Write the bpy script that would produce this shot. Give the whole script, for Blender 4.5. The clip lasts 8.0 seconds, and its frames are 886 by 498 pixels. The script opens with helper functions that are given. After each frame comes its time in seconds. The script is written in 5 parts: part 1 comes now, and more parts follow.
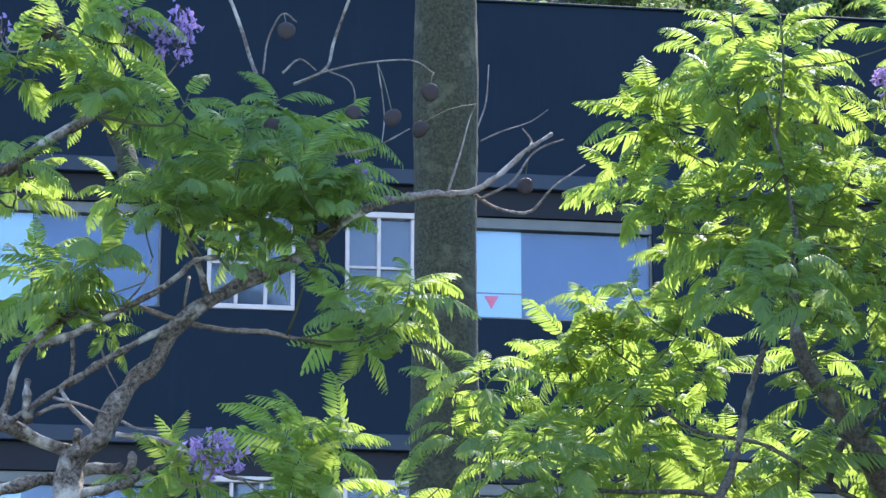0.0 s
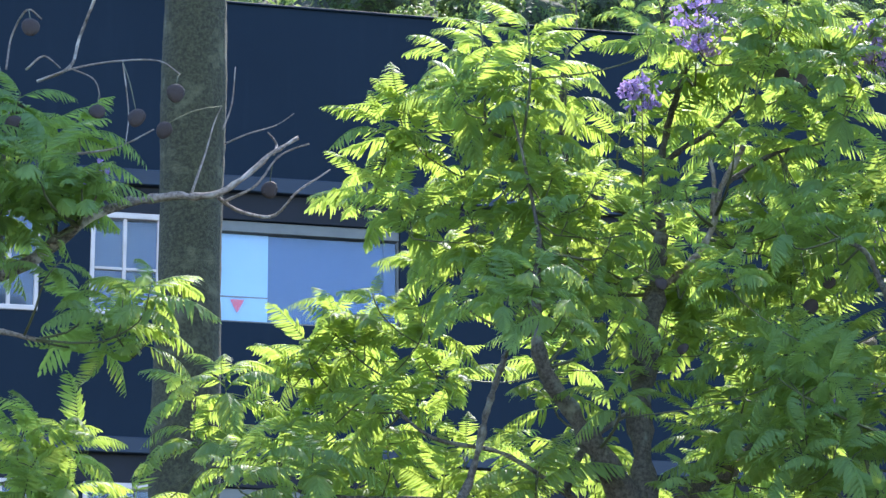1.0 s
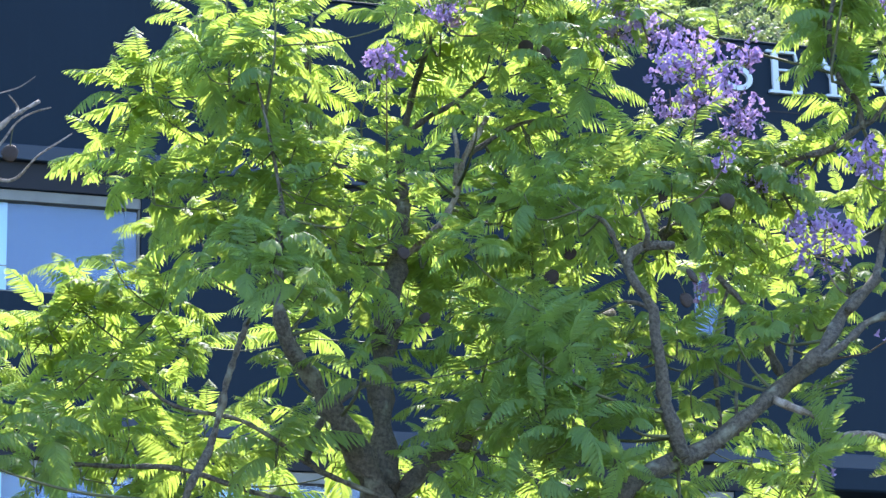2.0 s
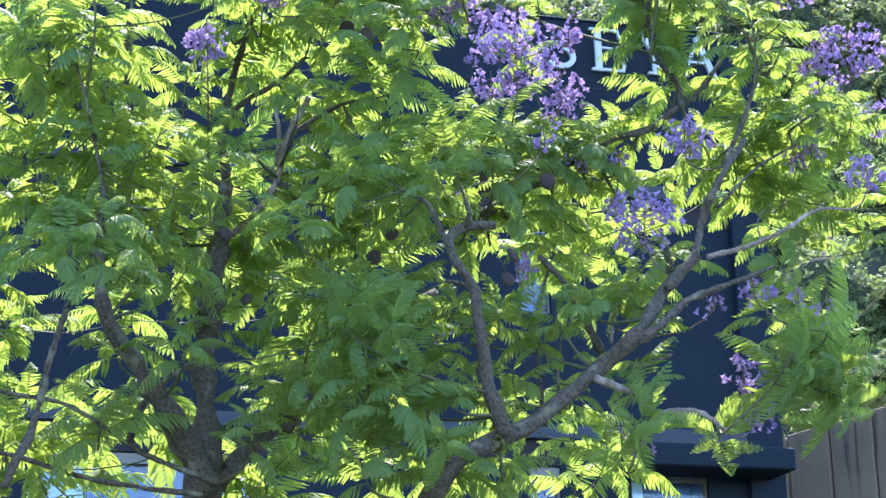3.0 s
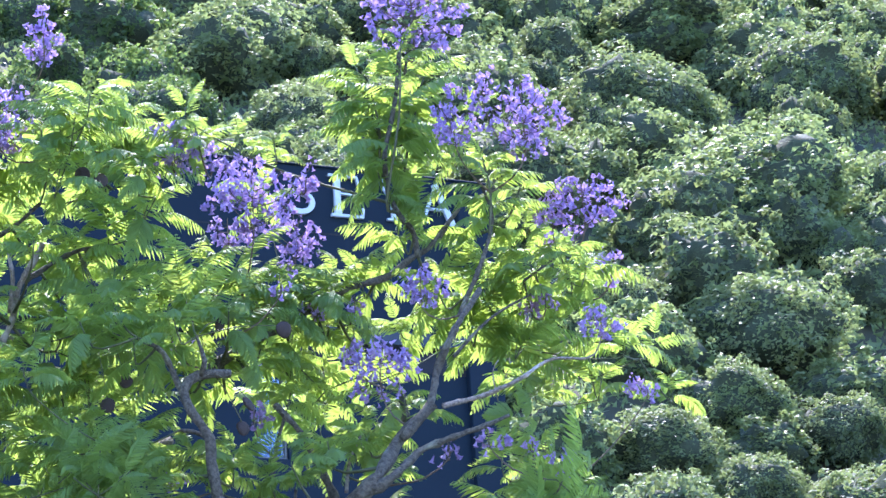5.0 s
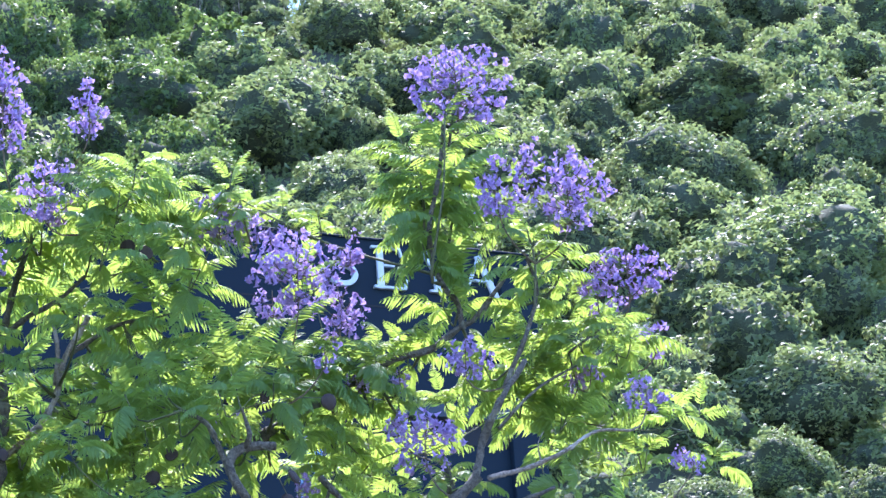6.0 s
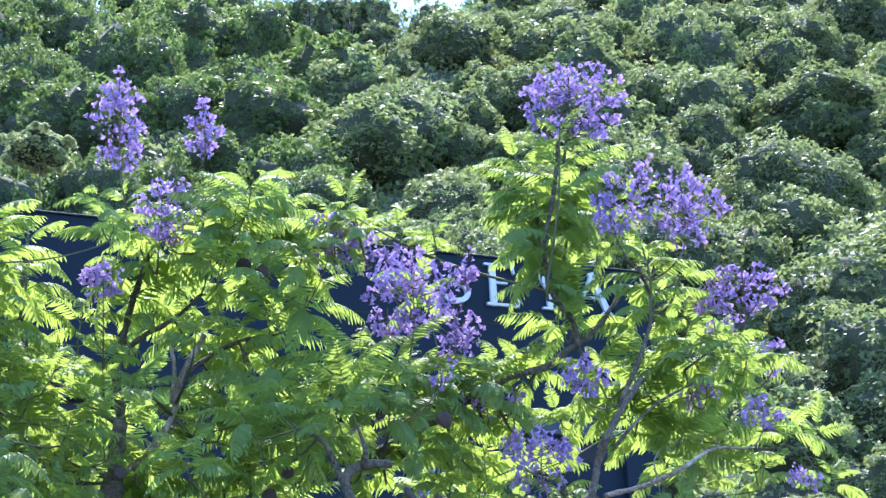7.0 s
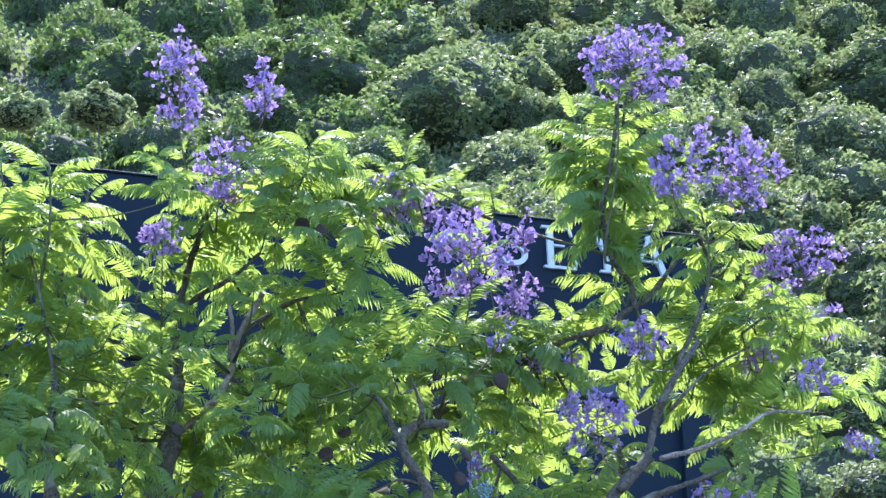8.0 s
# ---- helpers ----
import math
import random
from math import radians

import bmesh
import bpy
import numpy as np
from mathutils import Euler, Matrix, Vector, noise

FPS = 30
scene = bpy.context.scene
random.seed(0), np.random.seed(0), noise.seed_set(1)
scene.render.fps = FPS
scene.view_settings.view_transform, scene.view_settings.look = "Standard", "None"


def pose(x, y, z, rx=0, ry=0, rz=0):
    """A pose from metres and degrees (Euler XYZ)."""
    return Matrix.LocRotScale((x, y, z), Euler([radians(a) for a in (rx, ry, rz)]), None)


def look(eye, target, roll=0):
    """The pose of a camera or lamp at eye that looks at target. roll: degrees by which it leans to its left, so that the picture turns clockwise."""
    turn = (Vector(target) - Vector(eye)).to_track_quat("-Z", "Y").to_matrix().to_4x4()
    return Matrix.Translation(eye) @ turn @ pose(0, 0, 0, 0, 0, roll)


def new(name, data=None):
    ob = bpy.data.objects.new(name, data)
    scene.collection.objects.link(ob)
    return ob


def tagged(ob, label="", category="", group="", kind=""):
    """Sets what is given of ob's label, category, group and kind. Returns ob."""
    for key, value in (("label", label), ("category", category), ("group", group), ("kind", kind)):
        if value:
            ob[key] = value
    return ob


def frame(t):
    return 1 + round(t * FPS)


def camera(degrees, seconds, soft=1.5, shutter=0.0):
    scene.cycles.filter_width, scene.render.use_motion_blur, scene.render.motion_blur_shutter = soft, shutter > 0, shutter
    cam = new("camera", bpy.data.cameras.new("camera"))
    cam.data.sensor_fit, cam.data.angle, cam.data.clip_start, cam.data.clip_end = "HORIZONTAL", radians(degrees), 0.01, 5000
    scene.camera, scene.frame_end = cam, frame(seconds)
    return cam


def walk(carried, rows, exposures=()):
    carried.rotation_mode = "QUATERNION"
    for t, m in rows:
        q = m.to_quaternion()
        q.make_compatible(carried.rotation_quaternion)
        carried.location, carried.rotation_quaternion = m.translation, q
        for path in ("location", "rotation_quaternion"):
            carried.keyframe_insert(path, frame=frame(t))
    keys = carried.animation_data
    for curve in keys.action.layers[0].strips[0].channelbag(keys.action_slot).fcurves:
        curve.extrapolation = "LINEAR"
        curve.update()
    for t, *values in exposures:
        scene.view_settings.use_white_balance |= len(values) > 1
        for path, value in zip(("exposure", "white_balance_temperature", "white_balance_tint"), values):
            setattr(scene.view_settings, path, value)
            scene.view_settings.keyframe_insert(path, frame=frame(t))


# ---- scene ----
cam = camera(17.82, 8.0, soft=1.5)
PATH = [
    (0.0, look((-0.0381, -0.0401, 1.5773), (-0.0381, 19.0860, 7.4248), 0.000)),
    (0.5, look((-0.0234, -0.0182, 1.5882), (0.7293, 19.0901, 7.4452), -0.117)),
    (1.0, look((-0.0117, 0.0055, 1.5927), (1.7582, 19.0410, 7.4676), -0.353)),
    (1.5, look((-0.0152, 0.0187, 1.5875), (2.7708, 18.9338, 7.4575), -0.741)),
    (2.0, look((-0.0128, 0.0245, 1.5823), (3.5697, 18.8699, 7.2407), -1.259)),
    (2.2, look((-0.0174, 0.0148, 1.5721), (3.8124, 18.8436, 7.1226), -1.433)),
    (3.3, look((0.0091, -0.0118, 1.5932), (5.1893, 18.5100, 7.0806), -2.991)),
    (3.5, look((0.0106, -0.0125, 1.5904), (5.4885, 18.3997, 7.1567), -3.193)),
    (4.0, look((0.0290, 0.0016, 1.5986), (6.3051, 18.1038, 7.3361), -3.440)),
    (4.5, look((0.0285, -0.0030, 1.6089), (6.6246, 17.9031, 7.5975), -3.642)),
    (5.0, look((0.0211, -0.0110, 1.6102), (6.5316, 17.8076, 7.9435), -3.979)),
    (5.2, look((0.0223, -0.0034, 1.6053), (6.5057, 17.7739, 8.0806), -4.058)),
    (6.3, look((0.0104, 0.0049, 1.6212), (6.0431, 17.7838, 8.5147), -3.683)),
    (6.5, look((0.0113, 0.0090, 1.6230), (5.9114, 17.8195, 8.5493), -3.556)),
    (7.0, look((-0.0039, 0.0101, 1.6219), (5.4455, 17.9407, 8.6076), -3.195)),
    (7.5, look((-0.0091, 0.0115, 1.6170), (4.9512, 18.1072, 8.5410), -2.690)),
    (8.0, look((-0.0111, -0.0011, 1.6104), (5.0615, 18.1277, 8.3646), -2.235)),
]
EXPOSURE = [(0.0, 2.24, 6200, 16), (1.0, 2.32, 6250, 15), (2.0, 2.47, 6350, 14), (3.5, 2.50, 6000, 19), (4.5, 2.60, 5700, 24), (5.2, 2.59, 5650, 24), (6.5, 2.38, 5700, 20), (8.0, 2.31, 5800, 19)]
walk(cam, PATH, EXPOSURE)

# ---- sky, sun, exposure ----
SUN_EL, SUN_AZ = 52.0, 18.0
world = bpy.data.worlds.new("sky")
scene.world = world
world.use_nodes = True
wt = world.node_tree
sky = wt.nodes.new("ShaderNodeTexSky")
sky.sky_type, sky.sun_disc = "NISHITA", False
sky.sun_elevation, sky.sun_rotation = radians(SUN_EL), radians(SUN_AZ)
sky.altitude, sky.air_density, sky.dust_density, sky.ozone_density = 50, 1.0, 0.0, 3.5
wt.links.new(sky.outputs[0], wt.nodes["Background"].inputs[0])
wt.nodes["Background"].inputs[1].default_value = 0.15
sun_data = bpy.data.lights.new("sun", "SUN")
sun_data.energy, sun_data.angle, sun_data.color = 2.65, radians(0.55), (1.0, 0.95, 0.86)
sun = new("sun", sun_data)
sun.matrix_world = look(Vector((math.sin(radians(SUN_AZ)) * math.cos(radians(SUN_EL)), math.cos(radians(SUN_AZ)) * math.cos(radians(SUN_EL)), math.sin(radians(SUN_EL)))) * 60, (0, 0, 0))


# ---- materials ----
def node_mat(name):
    m = bpy.data.materials.new(name)
    m.use_nodes = True
    nt = m.node_tree
    return m, nt, nt.nodes["Principled BSDF"], nt.nodes["Material Output"]


def noise_node(nt, scale, detail=4.0, rough=0.55, coord="Object"):
    tc = nt.nodes.new("ShaderNodeTexCoord")
    n = nt.nodes.new("ShaderNodeTexNoise")
    n.inputs["Scale"].default_value, n.inputs["Detail"].default_value, n.inputs["Roughness"].default_value = scale, detail, rough
    nt.links.new(tc.outputs[coord], n.inputs["Vector"])
    return n


def ramp(nt, src, stops):
    r = nt.nodes.new("ShaderNodeValToRGB")
    r.color_ramp.elements[0].position, r.color_ramp.elements[0].color = stops[0][0], (*stops[0][1], 1)
    r.color_ramp.elements[1].position, r.color_ramp.elements[1].color = stops[-1][0], (*stops[-1][1], 1)
    for p, c in stops[1:-1]:
        r.color_ramp.elements.new(p).color = (*c, 1)
    nt.links.new(src, r.inputs[0])
    return r


def mixed(nt, fac, a, b, blend="MIX"):
    m = nt.nodes.new("ShaderNodeMix")
    m.data_type, m.blend_type = "RGBA", blend
    for sock, v in ((m.inputs[0], fac), (m.inputs[6], a), (m.inputs[7], b)):
        if hasattr(v, "links"):
            nt.links.new(v, sock)
        else:
            sock.default_value = v if isinstance(v, float) else (*v, 1)
    return m.outputs[2]


def bump(nt, bsdf, src, strength, distance=0.01):
    b = nt.nodes.new("ShaderNodeBump")
    b.inputs["Strength"].default_value, b.inputs["Distance"].default_value = strength, distance
    nt.links.new(src, b.inputs["Height"])
    nt.links.new(b.outputs[0], bsdf.inputs["Normal"])


def leaf_material(name, dark, light, through_col, amount, rough=0.45, per=0.3, gloss=0.4, tones=()):
    """Thin leaf: light comes back from its face and also passes through it."""
    m, nt, p, out = node_mat(name)
    blend = nt.nodes.new("ShaderNodeMix")
    blend.inputs[0].default_value = per
    nt.links.new(nt.nodes.new("ShaderNodeObjectInfo").outputs["Random"], blend.inputs[2])
    nt.links.new(nt.nodes.new("ShaderNodeNewGeometry").outputs["Random Per Island"], blend.inputs[3])
    rnd = blend.outputs[0]
    n = noise_node(nt, 3.0, 2.0)
    face = ramp(nt, rnd, [(0.0, dark), (1.0, light)])
    col = mixed(nt, n.outputs["Fac"], face.outputs[0], light)
    if tones:
        own = ramp(nt, nt.nodes.new("ShaderNodeObjectInfo").outputs["Random"], [(i / (len(tones) - 1), t) for i, t in enumerate(tones)])
        col = mixed(nt, 1.0, col, own.outputs[0], "MULTIPLY")
    nt.links.new(col, p.inputs["Base Color"])
    p.inputs["Roughness"].default_value = rough
    p.inputs["Specular IOR Level"].default_value = gloss
    tr = nt.nodes.new("ShaderNodeBsdfTranslucent")
    tint = ramp(nt, rnd, [(0.0, tuple(c * 0.72 for c in through_col)), (1.0, through_col)])
    nt.links.new(tint.outputs[0], tr.inputs["Color"])
    mix = nt.nodes.new("ShaderNodeMixShader")
    mix.inputs[0].default_value = amount
    nt.links.new(p.outputs[0], mix.inputs[1])
    nt.links.new(tr.outputs[0], mix.inputs[2])
    nt.links.new(mix.outputs[0], out.inputs["Surface"])
    return m


def bark_material(name, dark, mid, lichen, cover, scale=1.0):
    m, nt, p, out = node_mat(name)
    fine, broad = noise_node(nt, 60 * scale, 6, 0.7), noise_node(nt, 7 * scale, 4, 0.6)
    base = ramp(nt, fine.outputs["Fac"], [(0.38, dark), (0.62, mid)])
    patch = ramp(nt, broad.outputs["Fac"], [(0.62 - cover, (0, 0, 0)), (0.74 - cover, (1, 1, 1))])
    nt.links.new(mixed(nt, patch.outputs[0], base.outputs[0], lichen), p.inputs["Base Color"])
    p.inputs["Roughness"].default_value = 0.9
    bump(nt, p, fine.outputs["Fac"], 1.0, 0.02)
    return m


def plain_material(name, a, b, rough, scale=2.0, bumpy=0.1, metal=0.0, coord="Object"):
    m, nt, p, out = node_mat(name)
    n, fine = noise_node(nt, scale, 5, 0.6, coord), noise_node(nt, scale * 14, 3, 0.6, coord)
    c1 = ramp(nt, n.outputs["Fac"], [(0.3, a), (0.7, b)])
    nt.links.new(c1.outputs[0], p.inputs["Base Color"])
    p.inputs["Roughness"].default_value, p.inputs["Metallic"].default_value = rough, metal
    bump(nt, p, fine.outputs["Fac"], bumpy, 0.004)
    return m


FROND = leaf_material("frond_leaf", (0.070, 0.145, 0.068), (0.146, 0.238, 0.092), (0.452, 0.590, 0.100), 0.57, 0.55, 0.3, 0.26)
HILL_LEAF = leaf_material("hill_leaf", (0.046, 0.074, 0.047), (0.142, 0.176, 0.094), (0.40, 0.50, 0.17), 0.40, 0.55, 0.35, 0.22, [(1, 1, 1), (0.78, 0.84, 0.88), (1.14, 1.12, 0.85), (0.82, 0.98, 0.86), (1.2, 1.06, 1.0), (0.75, 0.9, 0.88)])
# Deep green leaf, darkened further for shade missing on the left stand.
DEEP_LEAF = leaf_material("deep_green_shade_leaf", (0.026, 0.050, 0.026), (0.080, 0.120, 0.050), (0.29, 0.43, 0.105), 0.38, 0.55, 0.35, 0.2, [(1, 1, 1), (0.8, 0.86, 0.9), (1.15, 1.1, 0.9)])
SHRUB_LEAF = leaf_material("shrub_leaf", (0.21, 0.25, 0.11), (0.36, 0.40, 0.20), (0.56, 0.64, 0.28), 0.42, 0.6, 0.8)
PETAL = leaf_material("jacaranda_petal", (0.18, 0.105, 0.34), (0.54, 0.40, 0.70), (0.46, 0.32, 0.64), 0.42, 0.6, 0.75, 0.2)
BARK = bark_material("jacaranda_bark", (0.050, 0.043, 0.034), (0.155, 0.135, 0.105), (0.26, 0.26, 0.20), 0.04)
# Same bark as BARK, made paler for sun on the first tree's limbs.
BARK_SUNLIT = bark_material("sunlit_grey_bark", (0.034, 0.027, 0.021), (0.31, 0.25, 0.205), (0.60, 0.55, 0.48), 0.10)
BARK_PALE = bark_material("dead_twig_bark", (0.16, 0.125, 0.10), (0.38, 0.31, 0.26), (0.52, 0.46, 0.42), 0.08)
# Dark colour of the crown cores: shade between the leaf clumps.
SHADE_CORE = plain_material("crown_shade_core", (0.014, 0.021, 0.011), (0.056, 0.076, 0.040), 0.95, 45.0, 1.0)
TWIG = plain_material("green_twig", (0.05, 0.06, 0.025), (0.10, 0.10, 0.04), 0.7, 20)
STALK = plain_material("blossom_stalk", (0.07, 0.05, 0.035), (0.14, 0.10, 0.06), 0.7, 20)
POD = plain_material("seed_pod", (0.016, 0.010, 0.008), (0.042, 0.023, 0.016), 0.7, 40, 0.4)
PALM_BARK = bark_material("tall_trunk_bark", (0.020, 0.021, 0.010), (0.068, 0.068, 0.032), (0.100, 0.102, 0.055), 0.06, 0.8)
NAVY_TRIM = plain_material("navy_metal_trim", (0.0085, 0.0195, 0.038), (0.011, 0.024, 0.045), 0.6, 2.0, 0.05)
BLACK = plain_material("black_slot_metal", (0.0035, 0.0055, 0.011), (0.006, 0.008, 0.014), 0.8, 3.0, 0.05)
ALU = plain_material("grey_window_alloy", (0.10, 0.105, 0.10), (0.14, 0.145, 0.135), 0.45, 4.0, 0.05, 0.3)
CURTAIN = plain_material("grey_blue_curtain", (0.055, 0.088, 0.145), (0.085, 0.115, 0.17), 0.9, 3.0, 0.2)
WHITE = plain_material("white_frame_paint", (0.48, 0.42, 0.39), (0.60, 0.53, 0.50), 0.5, 5.0, 0.05)
# Flat blue put behind the glass for the sky it reflects.
SKY_BACKING = plain_material("sky_blue_backing", (0.027, 0.082, 0.20), (0.033, 0.091, 0.215), 0.8, 1.2, 0.05)
BLIND_PALE = plain_material("pale_blue_panel", (0.27, 0.46, 0.66), (0.30, 0.49, 0.69), 0.7, 1.2, 0.05)
RED = plain_material("red_sticker", (0.62, 0.045, 0.09), (0.68, 0.06, 0.11), 0.5, 8.0, 0.0)
SIGN = plain_material("pale_sign_metal", (0.40, 0.46, 0.52), (0.48, 0.54, 0.60), 0.4, 6.0, 0.05)
# Near-black colour makes the rooms look dim.
ROOM = plain_material("darkened_room", (0.02, 0.025, 0.03), (0.03, 0.035, 0.04), 0.9, 2.0, 0.0)
SOIL = plain_material("forest_soil", (0.020, 0.026, 0.012), (0.045, 0.045, 0.022), 0.95, 0.15, 0.5)


def navy_material():
    """Painted plaster: slow drift of tone and faint rain streaks."""
    m, nt, p, out = node_mat("navy_plaster")
    tc = nt.nodes.new("ShaderNodeTexCoord")
    mp = nt.nodes.new("ShaderNodeMapping")
    mp.inputs["Scale"].default_value = (5.0, 5.0, 0.45)
    nt.links.new(tc.outputs["Object"], mp.inputs["Vector"])
    streak = nt.nodes.new("ShaderNodeTexNoise")
    streak.inputs["Scale"].default_value, streak.inputs["Detail"].default_value = 1.3, 4
    nt.links.new(mp.outputs[0], streak.inputs["Vector"])
    base = ramp(nt, noise_node(nt, 0.9, 5, 0.6).outputs["Fac"], [(0.3, (0.0038, 0.0120, 0.0238)), (0.7, (0.0047, 0.0142, 0.0272))])
    pale = ramp(nt, streak.outputs["Fac"], [(0.56, (0, 0, 0)), (0.78, (0.5, 0.5, 0.5))])
    nt.links.new(mixed(nt, pale.outputs[0], base.outputs[0], (0.0095, 0.0195, 0.034)), p.inputs["Base Color"])
    p.inputs["Roughness"].default_value, p.inputs["Specular IOR Level"].default_value = 0.75, 0.2
    bump(nt, p, noise_node(nt, 13, 4, 0.6).outputs["Fac"], 0.25, 0.004)
    return m


def glass_material():
    m, nt, p, out = node_mat("window_glass")
    p.inputs["Base Color"].default_value = (0.93, 0.97, 1.0, 1)
    p.inputs["Roughness"].default_value, p.inputs["Transmission Weight"].default_value, p.inputs["IOR"].default_value = 0.02, 1.0, 1.45
    n = noise_node(nt, 1.3, 2)
    bump(nt, p, n.outputs["Fac"], 0.02, 0.01)
    return m


def concrete_material():
    m, nt, p, out = node_mat("weathered_concrete")
    tc = nt.nodes.new("ShaderNodeTexCoord")
    mp = nt.nodes.new("ShaderNodeMapping")
    mp.inputs["Scale"].default_value = (4.0, 4.0, 0.35)
    nt.links.new(tc.outputs["Object"], mp.inputs["Vector"])
    streak = nt.nodes.new("ShaderNodeTexNoise")
    streak.inputs["Scale"].default_value, streak.inputs["Detail"].default_value = 1.6, 5
    nt.links.new(mp.outputs[0], streak.inputs["Vector"])
    blot = noise_node(nt, 1.4, 6, 0.65)
    base = ramp(nt, blot.outputs["Fac"], [(0.3, (0.235, 0.175, 0.120)), (0.7, (0.325, 0.246, 0.170))])
    dirt = ramp(nt, streak.outputs["Fac"], [(0.60, (0, 0, 0)), (0.74, (1, 1, 1))])
    nt.links.new(mixed(nt, dirt.outputs[0], base.outputs[0], (0.055, 0.048, 0.042)), p.inputs["Base Color"])
    p.inputs["Roughness"].default_value = 0.9
    bump(nt, p, noise_node(nt, 30, 4).outputs["Fac"], 0.3, 0.006)
    return m


GLASS, CONCRETE, NAVY = glass_material(), concrete_material(), navy_material()


# ---- mesh helpers ----
def mesh_from(name, verts, faces, material, smooth=False):
    me = bpy.data.meshes.new(name)
    me.from_pydata([tuple(v) for v in verts], [], faces)
    me.materials.append(material)
    if smooth:
        me.polygons.foreach_set("use_smooth", [True] * len(me.polygons))
    me.update()
    return me


def part(name, bm, material, parent, label="", m=None):
    """One mesh object under a thing or under a part."""
    me = bpy.data.meshes.new(name)
    bm.to_mesh(me)
    bm.free()
    me.materials.append(material)
    ob = new(name, me)
    ob.parent = parent
    if m is not None:
        ob.matrix_basis = m
    return tagged(ob, label)


def mesh_part(name, verts, faces, material, parent, label="", smooth=False):
    ob = new(name, mesh_from(name, verts, faces, material, smooth))
    ob.parent = parent
    return tagged(ob, label)


def add_box(bm, x0, x1, y0, y1, z0, z1, bevel=0.0):
    r = bmesh.ops.create_cube(bm, size=1.0)
    bmesh.ops.transform(bm, matrix=Matrix.Translation(((x0 + x1) / 2, (y0 + y1) / 2, (z0 + z1) / 2)) @ Matrix.Diagonal((x1 - x0, y1 - y0, z1 - z0, 1)), verts=r["verts"])
    if bevel:
        edges = list({e for v in r["verts"] for e in v.link_edges})
        bmesh.ops.bevel(bm, geom=edges, offset=bevel, segments=1, affect="EDGES")


def box(*a, bevel=0.0):
    bm = bmesh.new()
    add_box(bm, *a, bevel=bevel)
    return bm


def smooth_path(points, step):
    """A Catmull-Rom line through the points, in steps of about that length."""
    p = [Vector(q) for q in points]
    p = [p[0] * 2 - p[1]] + p + [p[-1] * 2 - p[-2]]
    line = []
    for a, b, c, d in zip(p, p[1:], p[2:], p[3:]):
        n = max(2, int((c - b).length / step))
        for i in range(n):
            t = i / n
            line.append(0.5 * (2 * b + (c - a) * t + (2 * a - 5 * b + 4 * c - d) * t * t + (3 * b - a - 3 * c + d) * t ** 3))
    return line + [p[-2]]


def tube(line, r0, r1, sides, rough=0.0, seed=0.0):
    """Vertices and faces of a tapered tube with an uneven, knotty surface."""
    verts, faces, n = [], [], len(line)
    side = Vector((0.31, 0.9, 0.29))
    for i, c in enumerate(line):
        d = (line[min(i + 1, n - 1)] - line[max(i - 1, 0)]).normalized()
        side = (side - d * side.dot(d)).normalized()
        up = d.cross(side)
        r = r0 + (r1 - r0) * (i / max(1, n - 1))
        for k in range(sides):
            a = 2 * math.pi * k / sides
            o = side * math.cos(a) + up * math.sin(a)
            q = c + o * r
            if rough:
                q += o * r * rough * (noise.noise((c + o * r) * (0.55 / max(r, 0.004)) * 0.25 + Vector((seed, seed, 0))) + 0.5 * noise.noise((c + o * r) * 31))
            verts.append(q)
    for i in range(n - 1):
        for k in range(sides):
            a, b = i * sides + k, i * sides + (k + 1) % sides
            faces.append((a, b, b + sides, a + sides))
    faces += [tuple(range(sides))[::-1], tuple(range((n - 1) * sides, n * sides))]
    return verts, faces


# ---- ground and hill: one sheet ----
def ridge(x):
    """How far back the slope climbs: farther towards the east."""
    return 178.0 + 9.0 * min(1.0, max(0.0, (41.0 - x) / 4.0)) + 54.0 * min(1.0, max(0.0, (x - 51.0) / 36.0)) - 1.6 * math.exp(-((x - 46.0) / 5.0) ** 2)


def land(x, y):
    """Level street; behind the building the wooded slope climbs to a ridge."""
    foot = 10.0 * min(1.0, max(0.0, (y - 43.0) / 26.0)) ** 1.2
    slope = max(0.0, min(y, ridge(x)) - 69.0) * 0.70
    wobble = 0.0 if y < 46 else min(1.0, (y - 46) / 20) * 1.6 * noise.noise(Vector((x * 0.05, y * 0.05, 0)))
    ease = 1.0 / (1.0 + max(0.0, abs(x - 20.0) - 110.0) / 120.0)
    return (foot + slope) * ease + wobble


def stretch(n, near, far, centre):
    return [centre + math.copysign((abs(i) / n) ** 2.6 * far + abs(i) / n * near, i) for i in range(-n, n + 1)]


xs, ys = stretch(45, 110.0, 2400.0, 20.0), stretch(48, 120.0, 2400.0, 70.0)
ground_verts = [(x, y, land(x, y)) for y in ys for x in xs]
nx = len(xs)
ground_faces = [(j * nx + i, j * nx + i + 1, (j + 1) * nx + i + 1, (j + 1) * nx + i) for j in range(len(ys) - 1) for i in range(nx - 1)]
ground = new("ground", mesh_from("ground", ground_verts, ground_faces, SOIL, True))
tagged(ground, "dark soil ground rising into a wooded hillside", "ground", kind="structure")


# ---- navy building ----
FACE = Matrix.Translation((0, 30, 0)) @ Matrix.Rotation(radians(7.5), 4, "Z")
building = new("office_building")
building.matrix_world = FACE
tagged(building, "dark navy plastered office building with wide blue windows", "building")
U0, U1, ROOF, STOREY, THICK = -15.0, 12.28, 13.73, 3.04, 0.30
SILL, HEAD = 9.98, 11.16
